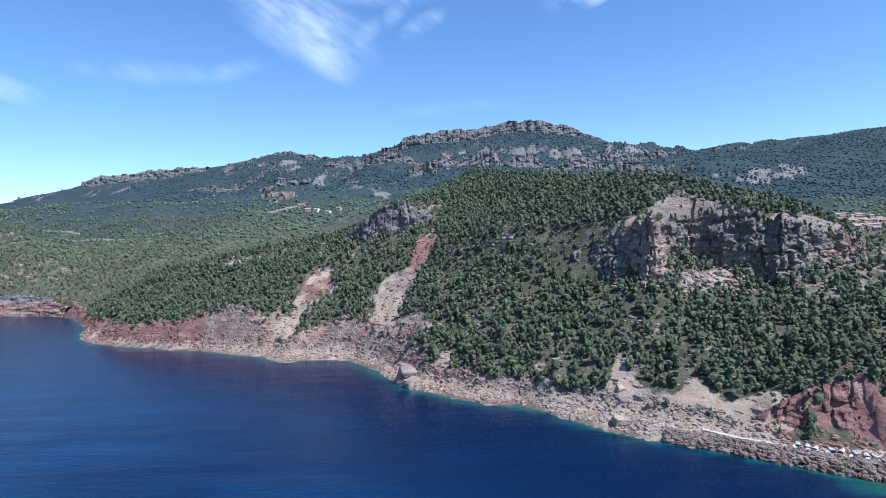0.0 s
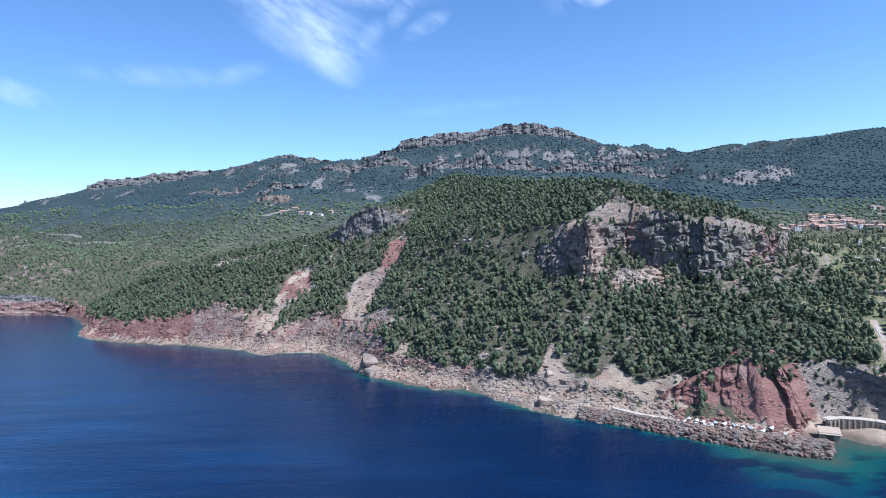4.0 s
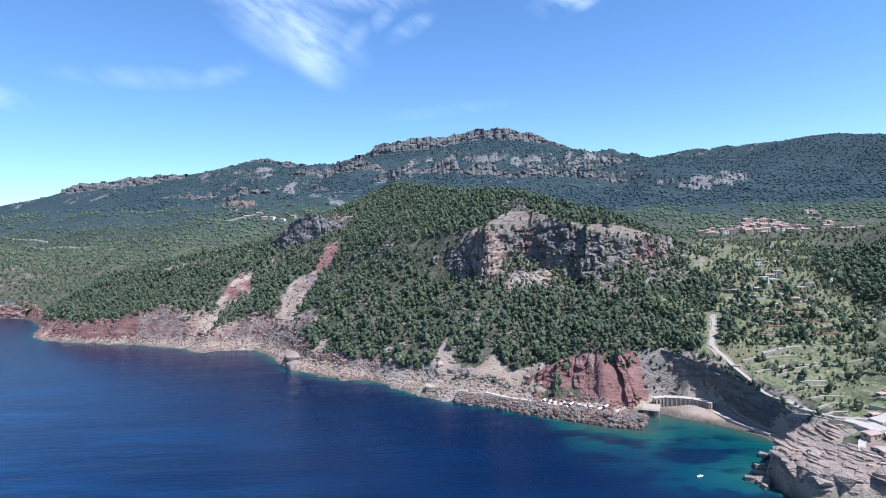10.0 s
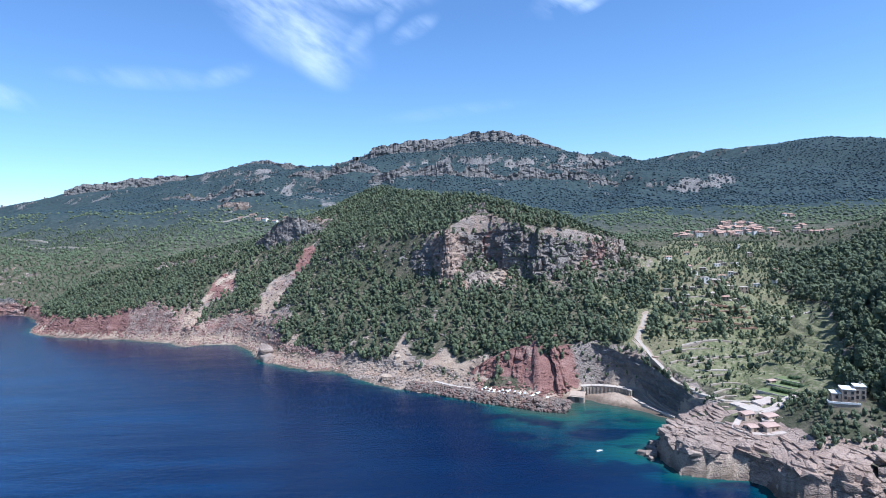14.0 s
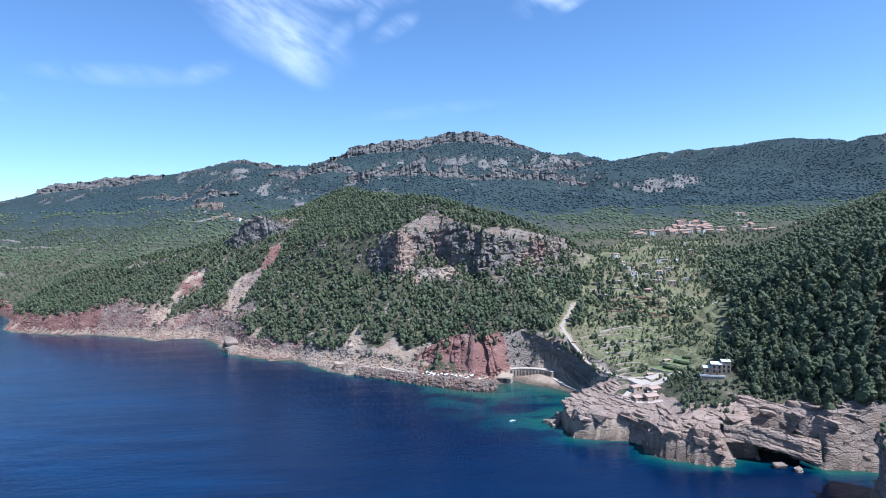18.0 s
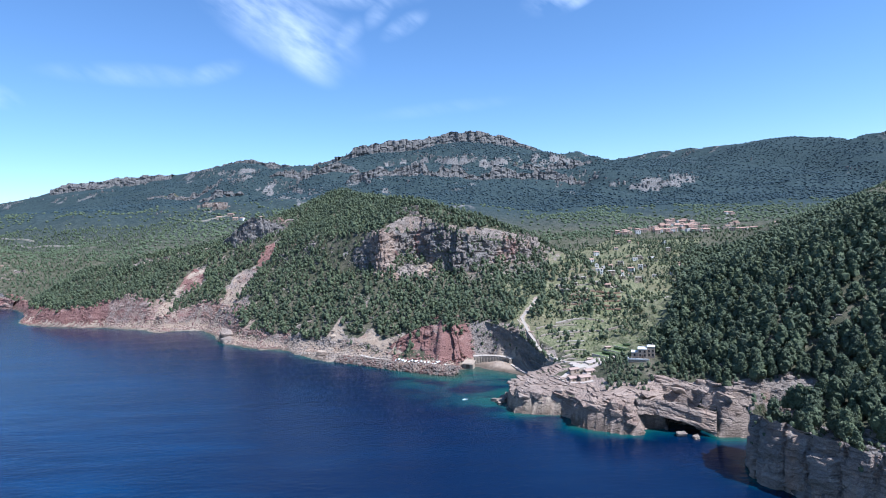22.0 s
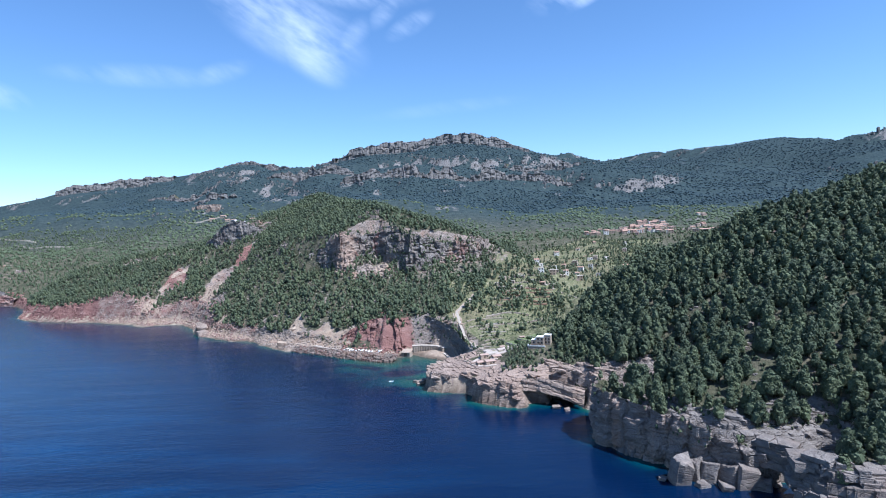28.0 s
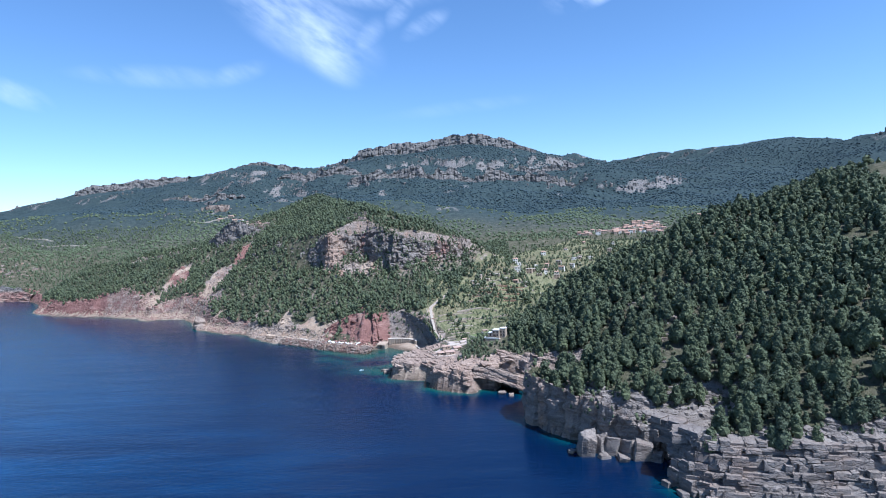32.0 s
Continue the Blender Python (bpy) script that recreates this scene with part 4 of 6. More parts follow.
crags("slope_rocks", "loose pale stones among the trees", dry * (GY < 520) * (GX < 360) * (GX > -330) * (STEEP > 0.5) * (G_FARM < 0.3), 4500, 0.3, 1.1, 0.7, LUMPS)
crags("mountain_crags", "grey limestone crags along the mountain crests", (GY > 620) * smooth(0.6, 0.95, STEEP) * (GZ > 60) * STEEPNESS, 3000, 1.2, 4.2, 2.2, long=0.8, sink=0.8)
crags("shore_stones", "pale stones and boulders along the shore", dry * (GD < G_SHELF + 3) * (GX > -300) * (GX < 128) * (GY < 420), 7000, 0.25, 1.0, 0.75, LUMPS, False, 1.0)
crags("scar_rocks", "broken tan and red rock on the bare slides", dry * (scar > 0.4) * (GX < 10), 420, 0.4, 1.5, 0.6, LUMPS, long=1.3, sink=0.7)

# Crags that stand out of the woods: x, y, spread along and across, how many, largest.
OUTCROPS = [(-44, 392, 26, 9, 46, 6.0), (-70, 392, 22, 6, 24, 4.0), (-140, 400, 34, 6, 46, 2.6), (-200, 415, 30, 6, 26, 2.2), (-289, 430, 6, 5, 10, 3.6), (-265, 428, 6, 4, 6, 3.0),
            (95, 285, 10, 8, 14, 3.2), (-150, 470, 60, 40, 40, 2.4), (-480, 560, 60, 30, 60, 3.0), (-600, 640, 80, 40, 70, 3.4), (-300, 850, 28, 14, 50, 6.0), (128, 232, 12, 10, 22, 2.0), (185, 282, 12, 10, 26, 3.2), (270, 40, 26, 20, 30, 1.8)]
for ox, oy, sx_, sy_, many, most in OUTCROPS:
    x = ox + sx_ * (rock_rng.random(many) + rock_rng.random(many) - 1)
    y = oy + sy_ * (rock_rng.random(many) + rock_rng.random(many) - 1)
    size = most * (0.3 + 0.7 * rock_rng.random(many))
    me = heap("rock_outcrop", rock_rng, x, y, lookup(x, y, GZ), size, 0.9, CHUNKS, M_LAND, None, 1.0, 0.3, 0.0, rock=np.ones(many), red=0.0 * x, pale=0.35 * rock_rng.random(many))
    tagged(new("rock_outcrop", me), "weathered grey limestone crag standing out of the woods", "rocks", kind="stuff")

# ---- woods ----
def sprays(rng, count, wide, tall, base, size, cores):
    """A crown: uneven clumps, wide below and narrow above, under ragged needle sprays. Points and triangles."""
    vs, fs, at, lobes = [], [], 0, []
    start = rng.random() * 6.28
    for k in range(cores):
        u = (k + 0.5) / cores
        r = wide * (0.31 if cores < 4 else 0.25) * (1.2 - 0.5 * u) * (0.8 + 0.45 * rng.random())
        off = wide * 0.25 * (1.05 - 0.85 * u) * (0.6 + 0.6 * rng.random()) if cores > 1 else 0.0
        a = start + 2.4 * k + 0.8 * rng.random()
        h = r * (0.95 + 0.45 * rng.random()) if cores > 1 else (tall - base) * 0.5
        c = np.array([off * math.cos(a), off * math.sin(a), min(base + (tall - base) * (0.12 + 0.74 * u), tall - h * 0.8)])
        v = ICO_V * (1 + 0.55 * (rng.random((len(ICO_V), 1)) - 0.5)) * [r, r, h]
        vs.append(v + c)
        fs.append(ICO_F + at)
        at += len(ICO_V)
        lobes.append((c, r, h))
    for k in range(count):
        c, r, h = lobes[k % cores]
        n = rng.normal(0, 1, 3) + [0, 0, 0.25]
        n /= np.linalg.norm(n)
        p = c + n * [r, r, h] * (0.8 + 0.35 * rng.random())
        b = np.cross(n, rng.normal(0, 1, 3))
        b /= np.linalg.norm(b)
        a = np.cross(n, b) * (0.5 + 0.6 * rng.random()) + n * 0.45
        s = size * (0.6 + 0.8 * rng.random())
        vs.append(np.array([p - b * s * 0.6, p + b * s * 0.6, p + a * s * 0.9]))
        fs.append(np.array([[at, at + 1, at + 2]]))
        at += 3
    return np.concatenate(vs), np.concatenate(fs)


def dome(rng):
    """One low rounded far crown."""
    v = ICO_V * (1 + 0.5 * (rng.random((len(ICO_V), 1)) - 0.5)) * [3.6, 3.6, 2.7]
    return v + [0, 0, 0.9], ICO_F


def clear(x, y):
    """Off the houses, yards and lawns."""
    return ~((x > 168) & (x < 190) & (y > 84) & (y < 118)) & (np.hypot(x - 206.5, y - 95) > 6.5) & ~((x > 200) & (x < 212) & (y > 88) & (y < 95)) & ~((x > 190) & (x < 214) & (y > 108) & (y < 134))


def wooded(x, y):
    """Where trees stand, from 0 to 1."""
    d, steep = lookup(x, y, GD), lookup(x, y, STEEP)
    w = (d > lookup(x, y, G_SHELF) + 2) * (lookup(x, y, pales) < 0.35) * (lookup(x, y, scar) < 0.45) * smooth(1.7, 1.0, steep)
    w = w * (nearest(x, y, ROAD)[0] > 3.5) * clear(x, y) * ((x < 150) | (x > 212) | (y < 40) | (y > 116))
    w = w * np.where(lookup(x, y, G_FARM) > 0.3, 0.34, 1.0)
    w = w * np.where((x > 140) & (x < 222) & (y < 108) & (d < 11), 0.0, 1.0)
    w = w * np.where((y < 108) & (y > -200) & (d < 6), 0.25, 1.0)
    w = w * np.where((nearest(x, y, CLIFF_FOOT)[0] < 12) & (np.hypot(x - 150, y - 236) > 8) | (nearest(x, y, [(-82, 374), (-60, 362), (-38, 358)])[0] < 7), 0.45, 1.0)
    w = w * np.where(np.hypot(x - 112, y - 170) < 9, 0.0, 1.0)
    return w


def sow(rng, box, gap):
    """Places on a jittered grid that keeps gap metres."""
    x0, y0, x1, y1 = box
    a, b = np.meshgrid(np.arange(x0, x1, gap), np.arange(y0, y1, gap))
    a = a + (rng.random(a.shape) - 0.5) * gap * 0.9
    b = b + (rng.random(b.shape) - 0.5) * gap * 0.9
    return a.ravel(), b.ravel()


def stand(name, label, rng, x, y, size, kinds, leaves=M_PINE, z=None):
    """Many trees joined into one object."""
    z = lookup(x, y, GZ) if z is None else z
    pick = rng.integers(0, len(kinds), len(x))
    vs, fs, at, tone = [], [], 0, []
    for k, (v, f) in enumerate(kinds):
        idx = np.nonzero(pick == k)[0]
        if not len(idx):
            continue
        s = size[idx][:, None, None]
        turn = rng.random(len(idx)) * 2 * math.pi
        c, n = np.cos(turn)[:, None], np.sin(turn)[:, None]
        p = np.stack([v[None, :, 0] * c - v[None, :, 1] * n, v[None, :, 0] * n + v[None, :, 1] * c, np.broadcast_to(v[None, :, 2], (len(idx), len(v)))], -1) * s
        p = p + np.stack([x[idx], y[idx], z[idx]], -1)[:, None, :]
        vs.append(p.reshape(-1, 3))
        tone.append(np.repeat(rng.random(len(idx)), len(v)))
        fs.append((f[None] + (np.arange(len(idx)) * len(v))[:, None, None] + at).reshape(-1, 3))
        at += len(idx) * len(v)
    ob = new(name, soup(name, np.concatenate(vs), np.concatenate(fs), leaves, tone=np.concatenate(tone)))
    return tagged(ob, label, "woods", kind="stuff")


rng = np.random.default_rng(7)
FINE = [sprays(rng, 110, 4.6, 5.6 + 2.2 * rng.random(), 0.5, 0.8, 7) for _ in range(9)]
MID = [sprays(rng, 14, 4.3, 5.2 + 2.4 * rng.random(), 0.2, 0.95, 2) for _ in range(20)]
BUSH = [sprays(rng, 8, 4.8, 4.0 + 1.2 * rng.random(), 0.0, 1.2, 1) for _ in range(14)]
FAR = [dome(rng) for _ in range(6)]


def plant(name, label, box, gap, kinds, low, high, rule=None, leaves=M_PINE, where=None):
    x, y = sow(rng, box, gap)
    w = (where or wooded)(x, y)
    if rule is not None:
        w = w * rule(x, y)
    keep = rng.random(len(x)) < w
    x, y = x[keep], y[keep]
    return stand(name, label, rng, x, y, low + (high - low) * rng.random(len(x)) ** 1.4, kinds, leaves)


def gaps(x, y):
    return 0.5 + 0.5 * smooth(-0.35, -0.05, fbm(x, y, 18, 4, 71, 0.65))


HERO = (226, -48, 322, 66)


def apart(x, y):
    """Outside the stretch whose trees stand one by one."""
    return ~((x > HERO[0]) & (x < HERO[2]) & (y > HERO[1]) & (y < HERO[3]))


plant("hill_pinewood", "dense dark green pine wood on the hill above the shore", (-330, 170, 235, 560), 2.55, MID, 0.36, 1.02, gaps)
plant("bay_woods", "scattered pines and scrub on the slopes above the far bay", (-760, 440, -330, 800), 6.0, BUSH, 0.45, 1.0, gaps, M_MAQUIS)
plant("slope_pinewood", "dense pine wood on the steep slope above the cliffs", (175, -150, 520, 330), 3.5, FINE, 0.5, 1.35, lambda x, y: ((x > 214) | (y < 105)) * apart(x, y) * gaps(x, y) * (lookup(x, y, G_FARM) < 0.3) * (x < 400) * (y < 190))
plant("back_pinewood", "pine wood on the flank towards the valley", (225, 150, 640, 420), 4.6, MID, 0.8, 1.4, lambda x, y: ((y > 190) | (x > 400)) * (lookup(x, y, G_FARM) < 0.3) * (0.5 + 0.5 * gaps(x, y)))
plant("valley_bushes", "olive trees and bushes between the valley's terraces", (172, 105, 560, 570), 2.5, BUSH, 0.16, 0.62, lambda x, y: (lookup(x, y, G_FARM) > 0.3) * 2.8 * smooth(-0.1, 0.3, fbm(x, y, 22, 3, 73)), M_OLIVE)
plant("headland_bushes", "low grey-green bushes on the headland above the rocks", (150, 58, 240, 122), 1.9, BUSH, 0.22, 0.58, lambda x, y: 0.95 * (lookup(x, y, GD) > np.interp(x, [178, 192, 200], [16, 13, 8.5]) + 3 * fbm(x, y, 9, 2, 87)) * (lookup(x, y, G_FARM) < 0.3) * smooth(-0.5, -0.1, fbm(x, y, 12, 3, 85)), M_PINE, lambda x, y: clear(x, y) * 1.0)
plant("valley_woods", "olive groves and woods between the village and the coast", (230, 330, 900, 620), 6.8, BUSH, 0.35, 1.0, lambda x, y: (lookup(x, y, G_FARM) < 0.3) * (0.3 + 0.7 * smooth(-0.2, 0.25, fbm(x, y, 60, 3, 75))), M_OLIVE)
plant("far_woods", "far woods and scrub on the lower mountain slopes", (-900, 560, 1000, 900), 7.2, FAR, 0.35, 0.95, lambda x, y: 0.12 + 0.88 * smooth(-0.15, 0.15, fbm(x, y, 80, 4, 61)), M_MAQUIS)


def high_wood(x, y):
    """Woods that also cling to the crags."""
    return 0.35 + 0.65 * smooth(-0.3, 0.1, fbm(x, y, 120, 3, 63))


def high_ground(x, y):
    return smooth(1.3, 0.65, lookup(x, y, STEEP)) + 0.12


plant("foothill_woods", "dark oak woods on the foot of the mountains, tinted blue for haze", (-1000, 900, 1150, 1300), 7.8, FAR, 0.35, 1.0, high_wood, M_HAZY_OAK, high_ground)
plant("mountain_woods", "dark holm oak woods high on the mountain, tinted blue for haze", (-1300, 1300, 1500, 2250), 9.6, FAR, 0.35, 1.05, high_wood, M_HAZY_OAK, high_ground)
plant("roadside_bushes", "low olive-green bushes beside the road", (158, 104, 222, 225), 1.9, BUSH, 0.10, 0.36, lambda x, y: 0.75 * (lookup(x, y, GD) > 13) * (nearest(x, y, ROAD)[0] > 2.2) * smooth(-0.35, 0.15, fbm(x, y, 10, 3, 89)), M_OLIVE, lambda x, y: clear(x, y) * 1.0)
plant("valley_trees", "dark pines and carob trees scattered over the terraces", (176, 120, 560, 570), 7.0, MID, 0.4, 0.95, lambda x, y: (lookup(x, y, G_FARM) > 0.3) * np.where(y < 250, 0.5, 1.6))
plant("slope_bushes", "low bushes between the pines of the slope", (200, -70, 340, 130), 2.5, BUSH, 0.18, 0.46, lambda x, y: 0.9 * (lookup(x, y, GD) > 7))
plant("edge_bushes", "bushes and small pines along the brink of the eastern cliffs", (205, -70, 330, 46), 2.1, BUSH, 0.16, 0.5, lambda x, y: 0.85 * smooth(3.5, 9, lookup(x, y, GD)) * (lookup(x, y, GD) < 20) * smooth(-0.35, 0.1, fbm(x, y, 10, 3, 97)), M_PINE, lambda x, y: (lookup(x, y, scar) < 0.45) * 1.0)
plant("cliff_bushes", "bushes and small pines clinging to the cliffs", (-330, 120, 330, 420), 2.0, BUSH, 0.18, 0.6, lambda x, y: 0.8 * smooth(-0.3, 0.12, fbm(x, y, 11, 3, 79)) * (np.hypot(x - 76, (y - 254) * 0.8) > 6), M_PINE,
      lambda x, y: (lookup(x, y, STEEP) > 0.95) * (lookup(x, y, GD) > 14) * (lookup(x, y, pales) < 0.5) * (np.hypot(x - 114, y - 166) > 22))

brink = np.concatenate(BRINK)
stand("brink_trees", "small pines and bushes along the brinks of the cliffs", rng, brink[:, 0], brink[:, 1], 0.2 + 0.5 * rng.random(len(brink)) ** 1.4, MID, M_PINE, brink[:, 2])
spots = np.concatenate(SPOTS)
stand("face_bushes", "bushes and stunted pines rooted in the cliff faces", rng, spots[:, 0], spots[:, 1], 0.14 + 0.3 * rng.random(len(spots)) ** 1.5, BUSH, M_PINE, spots[:, 2])

# ---- single pines on the slope above the cliffs ----
def part(name, bm, material, parent, label="", m=None):
    """Links a bmesh, or a mesh, as one mesh object under a thing or a part."""
    if isinstance(bm, bmesh.types.BMesh):
        me = bpy.data.meshes.new(name)
        bm.to_mesh(me)
        bm.free()
        me.materials.append(material)
    else:
        me = bm
    ob = new(name, me)
    ob.parent = parent
    if m is not None:
        ob.matrix_basis = m
    return tagged(ob, label)


def limb(a, b, r0, r1, sides=6):
    """A tapered bar from a to b."""
    bm = bmesh.new()
    a, b = Vector(a), Vector(b)
    way = b - a
    bmesh.ops.create_cone(bm, cap_ends=True, segments=sides, radius1=r0, radius2=r1, depth=way.length,
                          matrix=Matrix.Translation((a + b) / 2) @ way.to_track_quat("Z", "Y").to_matrix().to_4x4())
    return bm


def merge(*pieces):
    out = bmesh.new()
    for p in pieces:
        me = bpy.data.meshes.new("piece")
        p.to_mesh(me)
        p.free()
        out.from_mesh(me)
        bpy.data.meshes.remove(me)
    return out


pine_rng = np.random.default_rng(23)
PINES = []
for k in range(7):
    tall = 6.2 + 0.6 * k
    pine = new("pine_tree")
    tagged(pine, "Aleppo pine with a ragged grey-green crown on rocky ground", "tree", "pines on the slope")
    bend = (pine_rng.random(2) - 0.5) * 0.9
    part("trunk", merge(limb((0, 0, -0.8), (bend[0] * 0.5, bend[1] * 0.5, tall * 0.45), 0.19, 0.13), limb((bend[0] * 0.5, bend[1] * 0.5, tall * 0.45), (bend[0], bend[1], tall * 0.9), 0.13, 0.04)), M_BARK, pine, "grey-brown bark")
    for q in range(4):
        a, h = q * 1.7 + pine_rng.random(), tall * (0.34 + 0.12 * q)
        part("limb", limb((bend[0] * 0.5, bend[1] * 0.5, h), (1.5 * math.cos(a), 1.5 * math.sin(a), h + 0.8), 0.07, 0.02, 5), M_BARK, pine)
    v, f = sprays(pine_rng, 560, 4.4 + 0.24 * k, tall + 0.4, tall * 0.12, 0.55, 11)
    part("crown", soup("crown", v, f, M_PINE), M_PINE, pine, "loose grey-green needles")
    PINES.append(pine)

px, py = sow(pine_rng, HERO, 4.1)
ok = pine_rng.random(len(px)) < wooded(px, py) * gaps(px, py)
px, py = px[ok], py[ok]
near = np.argsort(np.hypot(px - 215, py + 60))[:300]
rest = np.setdiff1d(np.arange(len(px)), near)
pz = lookup(px, py, GZ)
for n, k in enumerate(near):
    m = pose(px[k], py[k], pz[k], 0, 0, 360 * pine_rng.random()) @ Matrix.Scale(0.62 + 0.62 * pine_rng.random(), 4)
    src = PINES[n % 7]
    if n < 7:
        src.matrix_basis = m
    else:
        copy_thing(src, m)
if len(rest):
    stand("upper_pinewood", "pine wood behind the single pines of the slope", rng, px[rest], py[rest], 0.6 + 0.7 * pine_rng.random(len(rest)), FINE)

# ---- building ----
M_STONE = surface("rubble_stone", (0.26, 0.20, 0.15), (0.44, 0.36, 0.28), 1.4, 0.92, 0.05)
M_PLASTER = surface("white_plaster", (0.62, 0.58, 0.52), (0.78, 0.75, 0.70), 0.6, 0.9, 0.01)
M_SALMON = surface("salmon_plaster", (0.40, 0.27, 0.21), (0.50, 0.35, 0.28), 0.7, 0.9, 0.01)
M_TAN = surface("tan_render", (0.36, 0.26, 0.19), (0.48, 0.37, 0.28), 0.8, 0.92, 0.02)
M_TILE = surface("roof_tiles", (0.33, 0.19, 0.135), (0.48, 0.31, 0.235), 1.2, 0.9, 0.05)
M_CONCRETE = surface("pale_concrete", (0.38, 0.31, 0.25), (0.53, 0.45, 0.375), 0.8, 0.92, 0.02)
M_GLASS = surface("window_glass", (0.02, 0.025, 0.03), (0.05, 0.055, 0.06), 0.6, 0.15)
M_WOOD = surface("painted_wood", (0.10, 0.075, 0.05), (0.18, 0.13, 0.09), 2.0, 0.7)
M_HULL = surface("white_hull", (0.66, 0.66, 0.65), (0.80, 0.80, 0.79), 1.5, 0.4)
M_HULL_BLUE = surface("blue_hull", (0.10, 0.17, 0.27), (0.16, 0.25, 0.36), 1.5, 0.4)
M_HEDGE = leaf_material("hedge_leaves", (0.03, 0.05, 0.022), (0.05, 0.075, 0.03), (0.08, 0.11, 0.04))
M_LAWN = surface("mown_grass", (0.11, 0.14, 0.055), (0.18, 0.20, 0.085), 0.5, 0.95, 0.03)
M_SOIL = surface("tilled_soil", (0.17, 0.10, 0.065), (0.27, 0.17, 0.115), 0.4, 0.95, 0.05)


def slab(x0, y0, z0, x1, y1, z1, soft=0.0):
    """A block between two corners, its edges worn by soft."""
    bm = bmesh.new()
    bmesh.ops.create_cube(bm, size=1.0, matrix=Matrix.Translation(((x0 + x1) / 2, (y0 + y1) / 2, (z0 + z1) / 2)) @ Matrix.Diagonal((abs(x1 - x0), abs(y1 - y0), abs(z1 - z0), 1)))
    if soft:
        bmesh.ops.bevel(bm, geom=bm.edges[:], offset=soft, segments=1, affect="EDGES")
    return bm


def gable(x0, y0, x1, y1, z, rise, over=0.35, thick=0.18):
    """A tiled saddle roof with its ridge along x."""
    bm = bmesh.new()
    ym = (y0 + y1) / 2
    a, b = x0 - over, x1 + over
    ring = [(y0 - over, z - over * rise / (ym - y0)), (ym, z + rise), (y1 + over, z - over * rise / (ym - y0))]
    low = [bm.verts.new((x, y, h)) for x in (a, b) for y, h in ring]
    top = [bm.verts.new((x, y, h + thick)) for x in (a, b) for y, h in ring]
    for s in (0, 1):
        bm.faces.new((low[s], low[s + 1], low[s + 4], low[s + 3]))
        bm.faces.new((top[s], top[s + 3], top[s + 4], top[s + 1]))
        for e in (0, 3):
            bm.faces.new((low[e + s], top[e + s], top[e + s + 1], low[e + s + 1]))
    for e in (0, 2):
        bm.faces.new((low[e], low[e + 3], top[e + 3], top[e]))
    bmesh.ops.recalc_face_normals(bm, faces=bm.faces[:])
    return bm


def shell(w, d, h, z0=-1.5, rise=0.0):
    """House walls, closed, with gable ends where the roof rises."""
    bm = bmesh.new()
    x, y = w / 2, d / 2
    low = [bm.verts.new(p) for p in ((-x, -y, z0), (x, -y, z0), (x, y, z0), (-x, y, z0))]
    top = [bm.verts.new(p) for p in ((-x, -y, h), (x, -y, h), (x, y, h), (-x, y, h))]
    bm.faces.new(low[::-1])
    bm.faces.new((low[0], low[1], top[1], top[0]))
    bm.faces.new((low[2], low[3], top[3], top[2]))
    if rise:
        r0, r1 = bm.verts.new((-x, 0, h + rise)), bm.verts.new((x, 0, h + rise))
        bm.faces.new((low[1], low[2], top[2], r1, top[1]))
        bm.faces.new((low[3], low[0], top[0], r0, top[3]))
        bm.faces.new((top[0], top[1], r1, r0))
        bm.faces.new((top[2], top[3], r0, r1))
    else:
        bm.faces.new((low[1], low[2], top[2], top[1]))
        bm.faces.new((low[3], low[0], top[0], top[3]))
        bm.faces.new(top)
    return bm


def window(parent, x, y, z, wide, tall, face, name="window"):
    """A window on a wall that looks along face ('x-', 'y-', 'x+'): frame and pane."""
    turn = {"y-": 0, "x+": 90, "y+": 180, "x-": 270}[face]
    m = pose(x, y, z, 0, 0, turn)
    frame_bm = merge(slab(-wide / 2 - 0.08, -0.07, -0.08, -wide / 2, 0.06, tall + 0.08), slab(wide / 2, -0.07, -0.08, wide / 2 + 0.08, 0.06, tall + 0.08),
                     slab(-wide / 2, -0.07, tall, wide / 2, 0.06, tall + 0.08), slab(-wide / 2 - 0.14, -0.12, -0.14, wide / 2 + 0.14, 0.06, -0.02))
    w = part(name, frame_bm, M_WOOD, parent, "", m)
    part("pane", slab(-wide / 2, -0.03, -0.02, wide / 2, 0.02, tall), M_GLASS, w)
    return w


